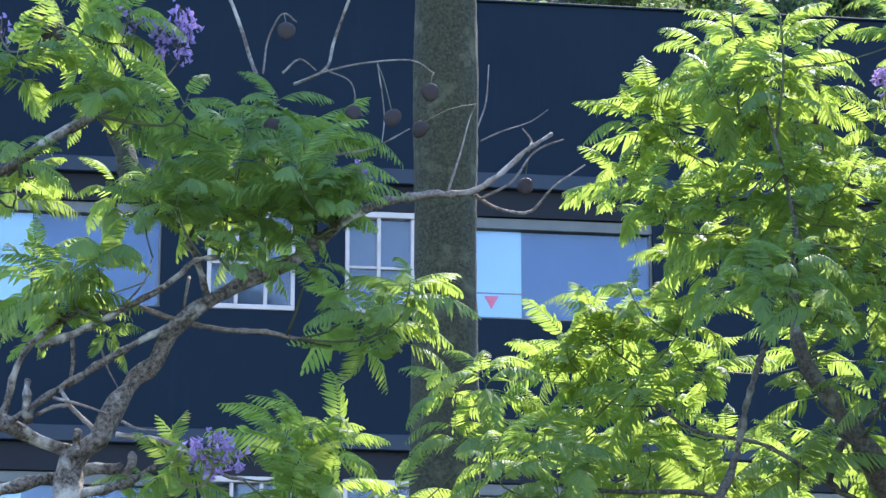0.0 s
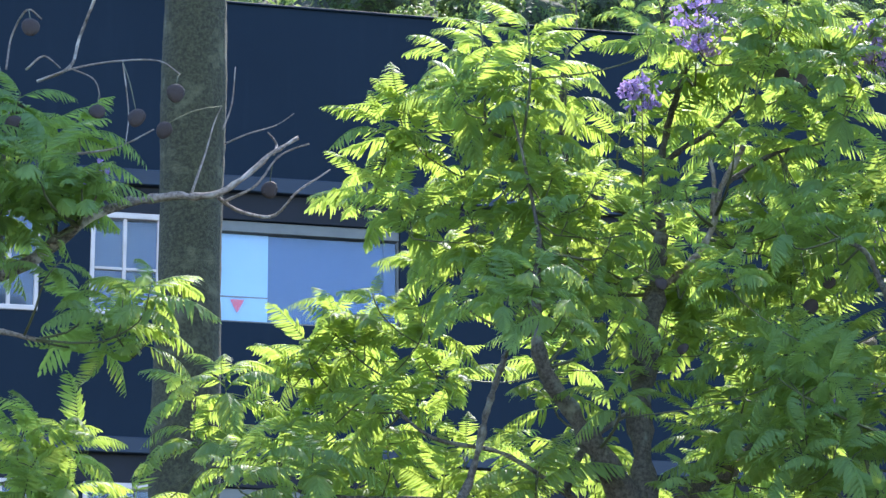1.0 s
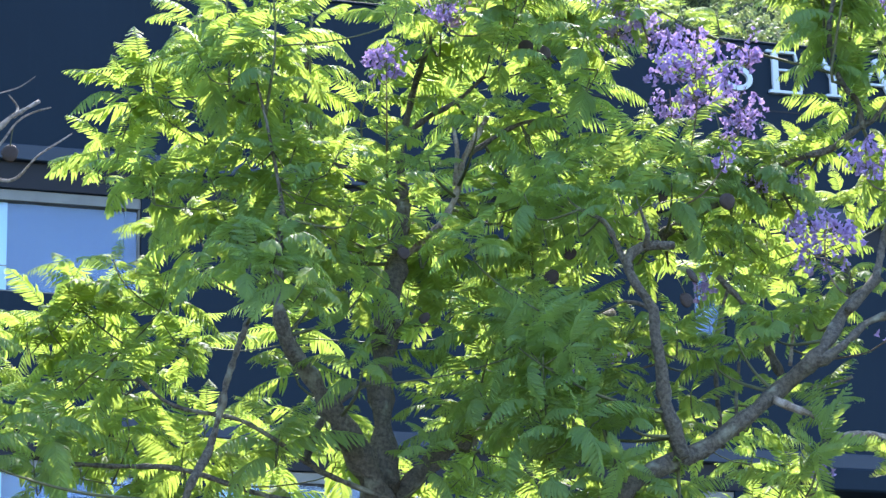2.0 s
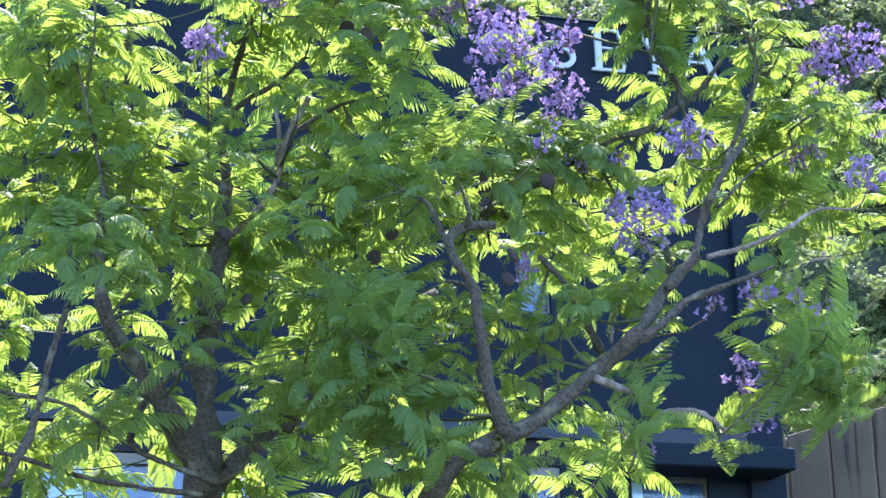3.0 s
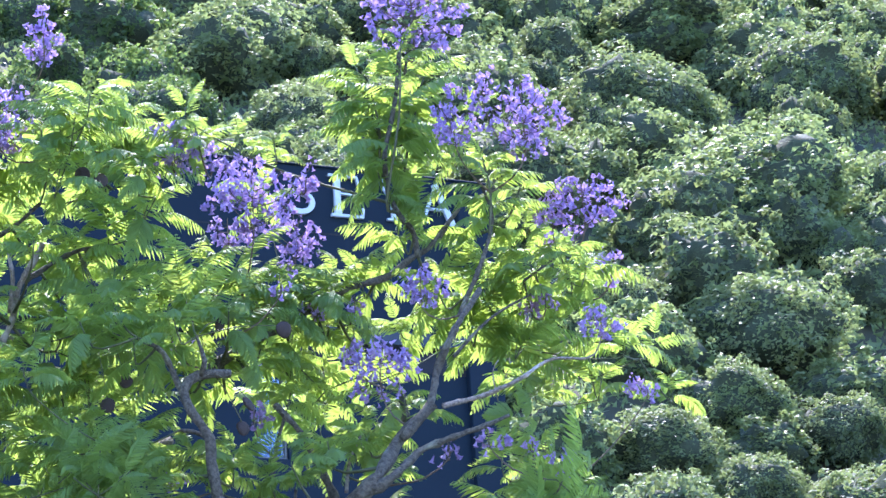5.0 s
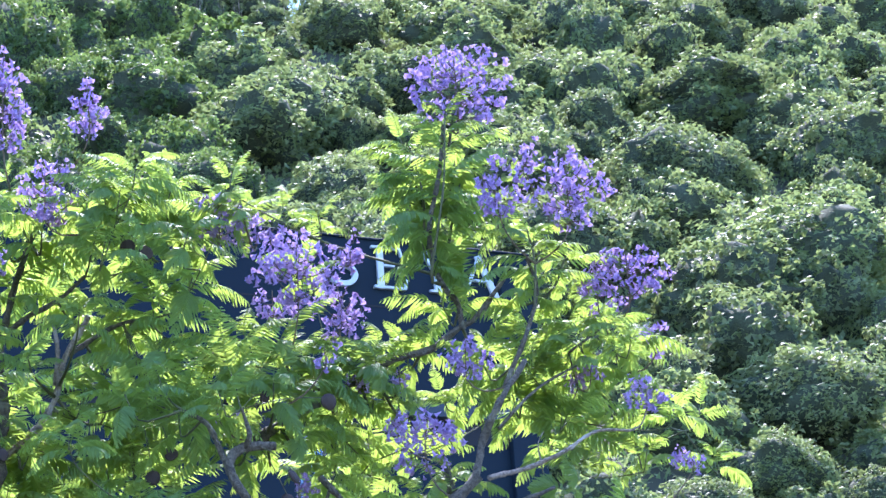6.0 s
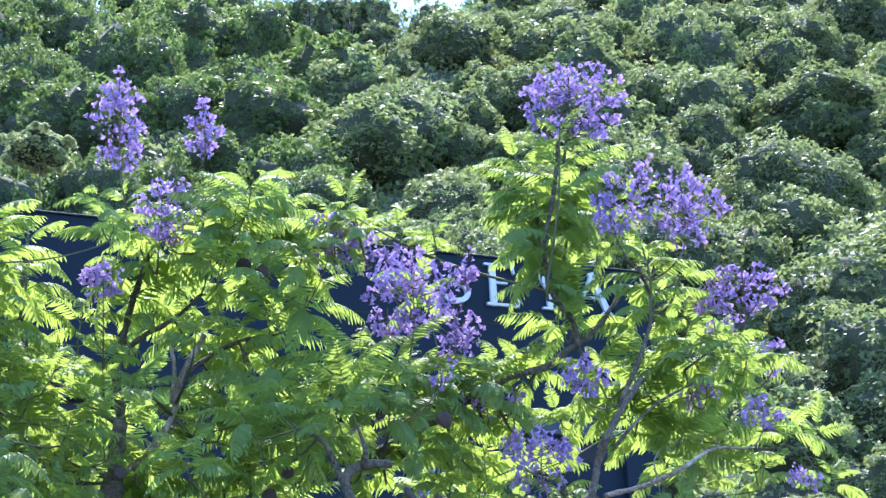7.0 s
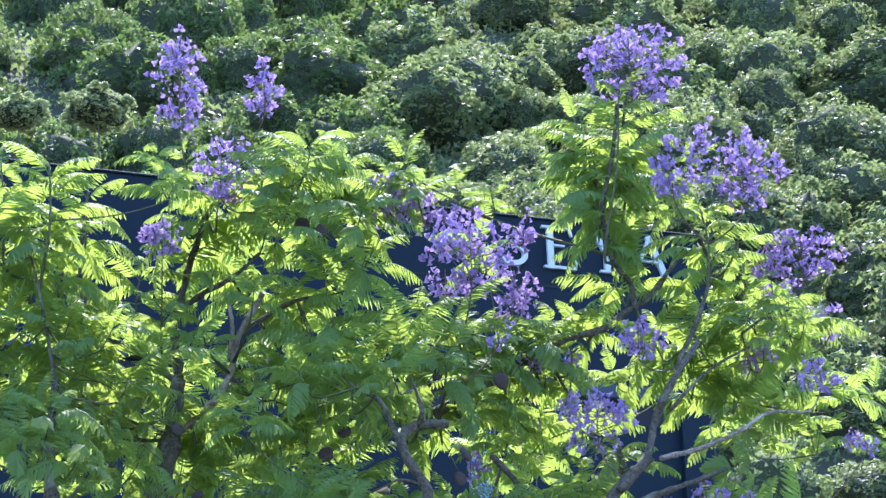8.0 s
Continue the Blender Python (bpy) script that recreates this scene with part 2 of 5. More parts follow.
# kind, from, to, along the front
OPENINGS = [("wide", -8.2, -3.15, -4.56), ("sash", -2.65, -1.68, 0), ("sash", -1.13, 0.0, 0), ("wide", 0.2, 2.34, 0.86), ("wide", 3.2, 5.6, 3.7), ("wide", 9.0, 9.4, 9.06), ("wide", 10.3, 11.32, 10.5)]


def openings(s):
    """The top storey lacks two of the windows."""
    return [o for o in OPENINGS if s or o[1] not in (3.2, 10.3)]


def facade():
    bm = bmesh.new()
    top = ROOF
    for s in range(4):
        z0, z1 = SILL - s * STOREY, HEAD - s * STOREY
        add_box(bm, U0, U1, 0, THICK, z1, top)
        edge = U0
        for kind, a, b, _ in openings(s):
            add_box(bm, edge, a, 0, THICK, z0, z1)
            edge = b
        add_box(bm, edge, U1, 0, THICK, z0, z1)
        top = z0
    add_box(bm, U0, U1, 0, THICK, -0.1, top)
    part("wall", bm, NAVY, building, "smooth dark navy plastered front wall")
    part("side_wall", box(U1 - THICK, U1, THICK, 9.0, -0.1, ROOF), NAVY, building)
    part("side_wall", box(U0, U0 + THICK, THICK, 9.0, -0.1, ROOF), NAVY, building)
    part("rear_wall", box(U0, U1, 9.0, 9.3, -0.1, ROOF), NAVY, building)
    part("roof", box(U0 + THICK, U1 - THICK, THICK, 9.0, ROOF - 0.6, ROOF - 0.35), NAVY_TRIM, building, "flat roof behind a parapet")
    part("coping", box(U0 - 0.03, U1 + 0.03, -0.03, THICK + 0.03, ROOF, ROOF + 0.03, bevel=0.008), NAVY, building, "thin metal parapet coping")
    part("room_wall", box(U0 + THICK, U1 - THICK, 2.6, 2.7, 0, ROOF - 0.7), ROOM, building, "interior wall coloured near-black to look dim")
    for s in range(4):
        d = -s * STOREY
        part("ledge", box(U0, 11.838, -0.10, -0.002, 11.47 + d, 11.65 + d, bevel=0.01), NAVY_TRIM, building, "lighter blue metal ledge")
        part("lintel_panel", box(U0, 11.838, -0.012, 0.0, HEAD + 0.004 + d, 11.468 + d), BLACK, building, "black recessed strip over the windows")
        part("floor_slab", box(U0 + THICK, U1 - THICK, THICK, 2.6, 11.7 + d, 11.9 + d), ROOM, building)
    part("corner_pilaster", box(11.84, U1 + 0.04, -0.10, -0.002, 0, ROOF - 0.3, bevel=0.01), NAVY, building, "slim raised corner strip")
    part("groove", box(7.4, 11.838, -0.006, -0.002, 12.86, 12.88), BLACK, building, "thin dark joint under the sign")


def wide_window(a, b, split, d):
    z0, z1 = SILL + d, HEAD + d
    w = new("window")
    w.parent = building
    bm = bmesh.new()
    add_box(bm, a, b, 0.03, 0.14, z1 - 0.13, z1 - 0.002, 0.006)
    add_box(bm, a, b, 0.05, 0.14, z0 + 0.002, z0 + 0.03, 0.005)
    add_box(bm, a + 0.002, a + 0.03, 0.05, 0.14, z0 + 0.03, z1 - 0.13, 0.005)
    add_box(bm, b - 0.03, b - 0.002, 0.05, 0.14, z0 + 0.03, z1 - 0.13, 0.005)
    part("frame", bm, ALU, w, "grey alloy window frame")
    pane = part("pane", box(a + 0.03, b - 0.03, 0.085, 0.095, z0 + 0.03, z1 - 0.13), GLASS, w)
    pane.visible_shadow = False
    part("panel", box(a + 0.03, split, 0.13, 0.145, z0 + 0.03, z1 - 0.13), BLIND_PALE, w, "pale blue panel behind the glass")
    part("blind", box(split + 0.004, b - 0.17, 0.15, 0.165, z0 + 0.03, z1 - 0.13), SKY_BACKING, w, "mid-blue sheet standing for sky reflected in the glass")
    part("panel", box(b - 0.166, b - 0.03, 0.13, 0.145, z0 + 0.03, z1 - 0.13), SKY_BACKING, w)
    part("rail", box(a + 0.03, split, 0.122, 0.13, z0 + 0.315, z0 + 0.33), ALU, w)
    return w


def sash_window(a, b, d):
    z0, z1 = SILL + d, HEAD + d
    w = new("window")
    w.parent = building
    bm = bmesh.new()
    for x0, x1, p0, p1 in ((a, b, z0 + 0.002, z0 + 0.06), (a, b, z1 - 0.07, z1 - 0.002), (a, a + 0.05, z0 + 0.06, z1 - 0.07), (b - 0.05, b, z0 + 0.06, z1 - 0.07)):
        add_box(bm, x0 + 0.002, x1 - 0.002, -0.02, 0.09, p0, p1, 0.006)
    part("frame", bm, WHITE, w, "white painted timber frame")
    n = 3
    for i in range(1, n):
        x = a + (b - a) * i / n
        part("glazing_bar", box(x - 0.02, x + 0.02, 0.0, 0.07, z0 + 0.06, z1 - 0.07, bevel=0.004), WHITE, w)
    part("transom", box(a + 0.05, b - 0.05, 0.004, 0.066, z0 + 0.52, z0 + 0.55, bevel=0.004), WHITE, w)
    pane = part("pane", box(a + 0.05, b - 0.05, 0.03, 0.036, z0 + 0.06, z1 - 0.07), GLASS, w)
    pane.visible_shadow = False
    part("curtain", box(a + 0.05, b - 0.05, 0.11, 0.12, z0 + 0.06, z1 - 0.07), CURTAIN, w, "grey-blue curtain behind the panes")


facade()
for storey in range(4):
    for kind, a, b, split in openings(storey):
        if kind == "wide":
            win = wide_window(a, b, split, -storey * STOREY)
            if storey == 0 and a == 0.2:
                bm = bmesh.new()
                f = [bm.verts.new(v) for v in ((0.44, 0.118, 10.27), (0.52, 0.118, 10.115), (0.60, 0.118, 10.27))]
                bk = [bm.verts.new((v.co.x, 0.128, v.co.z)) for v in f]
                bm.faces.new(f), bm.faces.new(bk[::-1])
                for i in range(3):
                    bm.faces.new((f[i], bk[i], bk[(i + 1) % 3], f[(i + 1) % 3]))
                part("sticker", bm, RED, win, "red triangle sticker pointing down")
        else:
            sash_window(a, b, -storey * STOREY)
# canopy slab over the lower side window
part("canopy", box(10.15, 12.12, -0.75, -0.104, 8.02, 8.29, bevel=0.02), NAVY, building, "projecting navy canopy slab")
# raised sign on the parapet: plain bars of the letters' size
sign = new("building_sign")
sign.matrix_world = FACE
tagged(sign, "pale raised sign bars on the navy parapet wall", "sign")


def sign_bars(*bars):
    """Plain raised bars, slanting or level: ends and width of each."""
    for u0, z0, u1, z1, w in bars:
        d = Vector((u1 - u0, 0, z1 - z0))
        bm = box(-d.length / 2, d.length / 2, -0.025, 0.025, -w / 2, w / 2, bevel=0.006)
        part("sign_bar", bm, SIGN, sign, m=Matrix.Translation(((u0 + u1) / 2, -0.028 - 0.003 * (w < 0.05), (z0 + z1) / 2)) @ Matrix.Rotation(-math.atan2(d.z, d.x), 4, "Y"))


def sign_arc(cu, cz, ru, rz, a0, a1, n, w):
    bm, last = bmesh.new(), None
    for i in range(n + 1):
        a = radians(a0 + (a1 - a0) * i / n)
        ring = [bm.verts.new((cu + (ru + o * w) * math.cos(a), y, cz + (rz + o * w) * math.sin(a))) for o, y in ((-0.5, -0.053), (0.5, -0.053), (0.5, -0.003), (-0.5, -0.003))]
        if last is None:
            bm.faces.new(ring)
        else:
            for k in range(4):
                bm.faces.new((last[k], last[(k + 1) % 4], ring[(k + 1) % 4], ring[k]))
        last = ring
    bm.faces.new(last[::-1])
    bmesh.ops.recalc_face_normals(bm, faces=bm.faces)
    part("sign_bar", bm, SIGN, sign)


sign_arc(9.69, 13.24, 0.17, 0.125, -150, 75, 12, 0.066)
sign_bars((10.205, 13.09, 10.205, 13.655, 0.085), (10.09, 13.635, 10.47, 13.635, 0.034), (10.11, 13.115, 10.53, 13.115, 0.04), (10.50, 13.53, 10.47, 13.65, 0.03), (10.53, 13.1, 10.55, 13.24, 0.034), (10.22, 13.40, 10.40, 13.40, 0.03))
sign_bars((10.98, 13.12, 10.98, 13.40, 0.085), (10.97, 13.38, 10.80, 13.655, 0.075), (10.99, 13.38, 11.15, 13.64, 0.04), (10.87, 13.125, 11.10, 13.125, 0.034))
sign_bars((11.56, 13.655, 11.79, 13.12, 0.085), (11.57, 13.62, 11.365, 13.14, 0.04), (11.69, 13.125, 11.86, 13.125, 0.03), (11.30, 13.135, 11.43, 13.135, 0.03), (11.44, 13.32, 11.68, 13.32, 0.032))

# ---- concrete panel wall beside the building ----
bunker = new("concrete_wall")
bunker.location = (16.02, 36.05, 0)
tagged(bunker, "weathered grey concrete panel wall with dark joints", "wall")
TOP = 10.16
for heading, width, count in ((110.5, 0.93, 6), (9.0, 0.60, 4)):
    turn = Matrix.Rotation(radians(heading), 4, "Z")
    flip = -1 if heading > 90 else 1
    for i in range(count):
        bm = box(i * width + 0.028, (i + 1) * width - 0.028, *((-0.22, 0.0) if flip < 0 else (0.0, 0.22)), -0.05, TOP - 0.02 * (i % 2), bevel=0.012)
        part("panel", bm, CONCRETE, bunker, m=turn)
    part("joint_backing", box(0.02, count * width - 0.02, *((-0.2, -0.05) if flip < 0 else (0.05, 0.2)), -0.04, TOP - 0.08), BLACK, bunker, m=turn)
pv, pf = tube(smooth_path([(0.545, 0.02, 0.1), (0.545, 0.02, 6.0), (0.545, 0.02, 9.54), (0.545, 0.03, 9.66)], 0.3), 0.05, 0.05, 12)
mesh_part("drain_pipe", pv, pf, CONCRETE, bunker, "grey drain pipe on the wall", True)
part("pipe_bracket", box(0.47, 0.62, 0.0, 0.10, 9.24, 9.29), BLACK, bunker)

# ---- tall bare trunk in front of the building ----
palm = new("tall_tree")
palm.location = (-0.02, 17.0, 0)
tagged(palm, "tall tree with a straight grey-green mottled trunk", "tree")
v, f = tube(smooth_path([(0, 0, -0.1), (-0.01, 0, 3), (0.0, 0, 7), (0.01, 0, 14)], 0.08), 0.245, 0.165, 28, 0.10, 3.0)
mesh_part("trunk", v, f, PALM_BARK, palm, smooth=True)


# ---- jacaranda trees ----
rng = random.Random(11)
WOOD, WOOD_GREY = {}, []


def tree(name, x, y, label):
    t = new(name)
    t.location = (x, y, 0)
    tagged(t, label, "tree", "jacaranda trees along the street")
    WOOD_GREY.append(t)
    WOOD[t] = {"nodes": [], "shoots": [], "fronds": [], "twigs": [[], []], "flowers": 0}
    return t


def limb(owner, name, r0, r1, *points, bark=None):
    base = Vector(owner.location)
    line = smooth_path([Vector(p) - base for p in points], max(0.02, min(0.06, r0 * 1.5)))
    for i, q in enumerate(line):
        line[i] = q + Vector((noise.noise(q * 6), noise.noise(q * 6 + Vector((9, 0, 0))), noise.noise(q * 6 + Vector((0, 9, 0))))) * min(0.01, r0 * 0.35)
    sides = 14 if r0 > 0.03 else 8 if r0 > 0.01 else 6
    v, f = tube(line, r0, r1, sides, 0.6 if r0 > 0.015 else 0.4 if r0 > 0.01 else 0.15, r0 * 77)
    mesh_part(name, v, f, bark or (BARK_SUNLIT if owner is WOOD_GREY[0] else BARK), owner, smooth=True)
    WOOD[owner]["nodes"] += [(q, r0 + (r1 - r0) * i / len(line)) for i, q in enumerate(line) if i % 2 == 0]


def nearest(nodes, p):
    """The limb node that a shoot at p most likely grows from: close by and below it."""
    def cost(q):
        d = q[0] - p
        return d.length + 1.3 * max(0.0, d.z + 0.4 * math.hypot(d.x, d.y))
    return min(nodes, key=cost)


def add_twig(store, points, r0, r1, sides=5):
    v, f = tube(smooth_path(points, 0.05), r0, r1, sides)
    n = len(store[0])
    store[0].extend(v)
    store[1].extend(tuple(i + n for i in q) for q in f)


def frond_data(droop, curl, pairs, seed):
    """A feathered frond one unit long along +Y, upper side +Z: a row of slim folded side leaves, arching over towards the tip."""
    r = random.Random(seed)
    verts, faces = [], []

    def at(s):
        return Vector((curl * s * s, s * (1 - 0.16 * droop * s), 0.10 * math.sin(2.6 * s) - droop * 0.55 * s ** 2.2))

    def blade(p, way, side, nrm, ln, half, bend, sag):
        steps = 3
        for k in range(steps + 1):
            u = k / steps
            q = p + way * ln * u + side * bend * ln * u * u - nrm * sag * ln * u * u
            w = half * (0.6, 1.12, 0.9, 0.08)[k]
            e = (way + side * bend * 2 * u).cross(nrm).normalized()
            tooth = 0.09 * ln if 0 < k < steps else 0
            verts.extend((q + e * w + way * tooth * r.uniform(0.2, 1.2) - nrm * w * 0.5, q, q - e * w + way * tooth * r.uniform(0.2, 1.2) - nrm * w * 0.5))
        n = len(verts) - 3 * (steps + 1)
        for k in range(steps):
            a = n + 3 * k
            faces.append((a, a + 1, a + 4, a + 3))
            faces.append((a + 1, a + 2, a + 5, a + 4))

    spine = [at(s / 6) for s in range(7)]
    tv, tf = tube(spine, 0.009, 0.004, 3)
    verts.extend(tv), faces.extend(tf)
    for i in range(pairs + 1):
        s = 0.12 + 0.88 * (i / pairs) ** 0.94
        p = at(s)
        d = (at(min(1.0, s + 0.03)) - at(s - 0.03)).normalized()
        right = d.cross(Vector((0, 0, 1))).normalized()
        nrm = right.cross(d)
        size = 0.245 * math.sin(math.pi * (0.2 + 0.66 * s)) ** 0.8 * (1 - 0.45 * max(0.0, s - 0.82) / 0.18)
        for sg in ((-1, 1) if i < pairs else (0,)):
            ang = radians(r.uniform(64, 78) - 30 * s) if sg else 0
            way = (d * math.cos(ang) + right * sg * math.sin(ang) + nrm * r.uniform(-0.55, -0.12)).normalized()
            fwd = (d - way * d.dot(way)).normalized() if sg else right
            blade(p, way, fwd, nrm, size * r.uniform(0.85, 1.1), 0.0214 * r.uniform(0.82, 1.12), r.uniform(0.08, 0.26) if sg else 0.0, r.uniform(0.2, 0.6))
    return verts, faces


FROND_DATA = [frond_data(dr, cu, pr, k) for k, (dr, cu, pr) in enumerate([(0.35, 0.05, 16), (0.55, -0.10, 17), (0.75, 0.12, 17), (0.95, -0.06, 16), (0.45, 0.16, 15), (0.65, 0.0, 18), (0.3, -0.14, 16), (1.15, 0.08, 17)])]
FROND_MESH = [mesh_from("frond", v, f, FROND) for v, f in FROND_DATA]


def spray(owner, x, y, z, size, hang=0.0):
    """A shoot tip with a whorl of fronds, carried by a twig from the nearest limb."""
    rng = random.Random(int(x * 997) * 31 + int(y * 991) * 17 + int(z * 983))
    tip = Vector((x, y, z)) - Vector(owner.location)
    data = WOOD[owner]
    near, rad = nearest(data["nodes"], tip)
    lean = tip - near
    axis = (Vector((lean.x * 0.5, lean.y * 0.5, 0)).normalized() * 0.35 + Vector((rng.uniform(-0.2, 0.2), rng.uniform(-0.2, 0.2), 1.0 - 1.2 * hang))).normalized()
    stem = tip - axis * size * 0.55
    mid = near.lerp(stem, 0.55) + Vector((0, 0, -0.05 * lean.length))
    if lean.length > 0.4:
        near, rad = nearest(data["nodes"] + data["shoots"], tip)
        mid = near.lerp(stem, 0.55) + Vector((0, 0, -0.05 * (tip - near).length))
    data["shoots"] += [(mid, 0.008), (stem, 0.006)]
    if lean.length > 0.05:
        add_twig(data["twigs"], [near, mid, stem, tip], max(0.0035, min(0.010, rad * 0.6)), 0.003)
    n = 8 if size > 0.26 else 7 if size > 0.2 else 6
    spin = rng.uniform(0, 6.28)
    side = axis.orthogonal().normalized()
    for k in range(n):
        a = spin + k * 2.4 + rng.uniform(-0.3, 0.3)
        out = Matrix.Rotation(a, 3, axis) @ side
        open_angle = radians(rng.uniform(34, 62) + 44 * k / n + 10 * hang)
        way = (axis * math.cos(open_angle) + out * math.sin(open_angle)).normalized()
        nrm = (axis - way * axis.dot(way)) + Vector((0, 0, 0.25))
        nrm = Matrix.Rotation(radians(rng.gauss(0, 12)), 3, way) @ (nrm - way * nrm.dot(way)).normalized()
        rot = Matrix((way.cross(nrm), way, nrm)).transposed().to_4x4()
        ln = 1.3 * size * rng.uniform(0.72, 1.1) * (0.75 if k < 2 else 1.0)
        p = tip - axis * size * 0.5 * k / n
        data["fronds"].append((Matrix.Translation(p) @ rot @ Matrix.Diagonal((ln, ln, ln, 1)), rng.randrange(len(FROND_DATA)) if hang < 0.6 else rng.choice((2, 3, 5, 7))))


def leafy_stem(owner, foot, top, nodes, length):
    """An upright shoot with its fronds in crossed pairs, rising near the top, drooping lower down."""
    base = Vector(owner.location)
    a, b = Vector(foot) - base, Vector(top) - base
    rng = random.Random(int(a.x * 997) + int(b.z * 983))
    data = WOOD[owner]
    near, rad = nearest(data["nodes"] + data["shoots"], a)
    bow = a.lerp(b, 0.5) + Vector((rng.uniform(-0.02, 0.02), -0.02, 0))
    add_twig(data["twigs"], [near, near.lerp(a, 0.6) + Vector((0, 0, -0.03)), a, bow, b], 0.009, 0.004, 6)
    data["shoots"] += [(a, 0.008), (bow, 0.007)]
    spin = rng.uniform(0, 3.14)
    for k in range(nodes):
        s = (k + 0.5) / nodes
        p = a.lerp(bow, s * 2) if s < 0.5 else bow.lerp(b, s * 2 - 1)
        for half in (0, 1):
            turn = spin + k * 1.35 + half * math.pi + rng.uniform(-0.35, 0.35)
            if math.sin(turn) < -0.8:
                continue
            rise = radians(-4 + 58 * s ** 1.6 + rng.uniform(-12, 12))
            way = Vector((math.cos(turn) * math.cos(rise), math.sin(turn) * math.cos(rise), math.sin(rise)))
            nrm = Vector((0, 0, 1)) - way * way.z
            nrm = Matrix.Rotation(radians(rng.gauss(0, 9)), 3, way) @ nrm.normalized()
            rot = Matrix((way.cross(nrm), way, nrm)).transposed().to_4x4()
            ln = length * (1.0 - 0.35 * abs(s - 0.45) * 2) * rng.uniform(0.88, 1.1)
            data["fronds"].append((Matrix.Translation(p) @ rot @ Matrix.Diagonal((ln, ln, ln, 1)), rng.randrange(len(FROND_DATA))))


def flower_data():
    """A nodding bell about one unit long, mouth towards -Z, its lip flared unevenly."""
    verts, faces, n = [], [], 6
    rings = ((0.05, 0.0), (0.17, -0.42), (0.22, -0.8), (0.40, -1.0))
    for j, (r, z) in enumerate(rings):
        for k in range(n):
            a = 2 * math.pi * k / n
            w = r * (1.0 + (0.3 if k % 2 and j == 3 else 0))
            verts.append(Vector((w * math.cos(a) + 0.06 * z * z, w * math.sin(a), z + (0.10 * math.cos(a) if j == 3 else 0))))
    for j in range(3):
        for k in range(n):
            a, b = j * n + k, j * n + (k + 1) % n
            faces.append((a, b, b + n, a + n))
    return verts, faces


FLOWER = flower_data()
FLOWER_MESH = mesh_from("flower", *FLOWER, PETAL, True)


def panicle(owner, x, y, z, w, h):
    """A loose head of bell flowers on thin branching stalks."""
    rng = random.Random(int(x * 997) * 31 + int(y * 991) * 17 + int(z * 983))
    c = Vector((x, y, z)) - Vector(owner.location)
    verts, faces, store = [], [], [[], []]
    foot, top = c - Vector((0, 0, h * 0.55)), c + Vector((0, 0, h * 0.42))
    near, rad = nearest(WOOD[owner]["nodes"] + WOOD[owner]["shoots"], foot)
    add_twig(store, [near, near.lerp(foot, 0.6) + Vector((0, 0, -0.04)), foot, c, top], 0.005, 0.002)
    count = max(7, int(w * h / 0.00041))
    size = 0.0265
    lobes = []
    for _ in range(max(4, int(w * h / 0.0042))):
        tries = []
        for _ in range(6):
            a, e = rng.uniform(0, 6.28), rng.uniform(0.02, 1) ** 0.5
            up = e * math.sin(a)
            g = Vector(((0.47 - 0.12 * max(0.0, up)) * w * e * math.cos(a), rng.uniform(-0.3, 0.3) * w, 0.48 * h * up))
            tries.append((min([(g - o[0]).length for o in lobes] + [9.0]), g))
        lobes.append((max(tries, key=lambda q: q[0])[1], rng.uniform(0.018, 0.046)))
    lobes = [(c + g, r) for g, r in lobes]
    for q, r in lobes:
        s = q - Vector((0, 0, r * 0.5))
        t = foot.lerp(top, min(0.95, max(0.05, (s.z - foot.z) / max(0.01, top.z - foot.z) - 0.15)))
        add_twig(store, [t, t.lerp(s, 0.5) + Vector((0, 0, -0.01)), q], 0.0025, 0.0015, 4)
    bells = []
    for _ in range(count):
        q, r = rng.choices(lobes, [r * r for _, r in lobes])[0]
        d = Vector((rng.gauss(0, 1), rng.gauss(0, 1), rng.gauss(0, 0.9))).normalized()
        p = q + d * r * rng.uniform(0.35, 1.3)
        way = (d * 0.6 + Vector((rng.uniform(-0.5, 0.5), rng.uniform(-0.5, 0.5), -0.9))).normalized()
        m = Matrix.Translation(p) @ way.to_track_quat("-Z", "Y").to_matrix().to_4x4() @ Matrix.Scale(size * rng.choice((0.45, 0.8, 0.95, 1.1, 1.2)), 4)
        if rng.random() < 0.6:
            e = way.orthogonal().normalized() * 0.0011
            g, k = p - way * 0.004, len(store[0])
            store[0].extend((q + e, q - e, g - e, g + e))
            store[1].append((k, k + 1, k + 2, k + 3))
        if WOOD[owner]["flowers"] < 300:
            WOOD[owner]["flowers"] += 1
            bells.append(m)
            continue
        n = len(verts)
        verts.extend(m @ u for u in FLOWER[0])
        faces.extend(tuple(i + n for i in g) for g in FLOWER[1])
    head = mesh_part("blossom_head", store[0], store[1], STALK, owner, "violet bell-shaped blossom cluster on thin stalks")
    for m in bells:
        ob = new("flower", FLOWER_MESH)
        ob.parent = head
        ob.matrix_basis = m
    if verts:
        mesh_part("blossom", verts, faces, PETAL, head, smooth=True)["kind"] = "stuff"


def pod_mesh():
    bm = bmesh.new()
    bmesh.ops.create_uvsphere(bm, u_segments=14, v_segments=9, radius=1.0)
    for q in bm.verts:
        edge = abs(q.co.z)
        q.co.z *= 0.34
        q.co.x *= 0.92
        q.co += q.co.normalized() * 0.06 * noise.noise(q.co * 2.5)
        q.co.y += 0.12 * q.co.x * q.co.x
    me = bpy.data.meshes.new("seed_pod")
    bm.to_mesh(me)
    bm.free()
    me.materials.append(POD)
    return me


POD_MESH = pod_mesh()


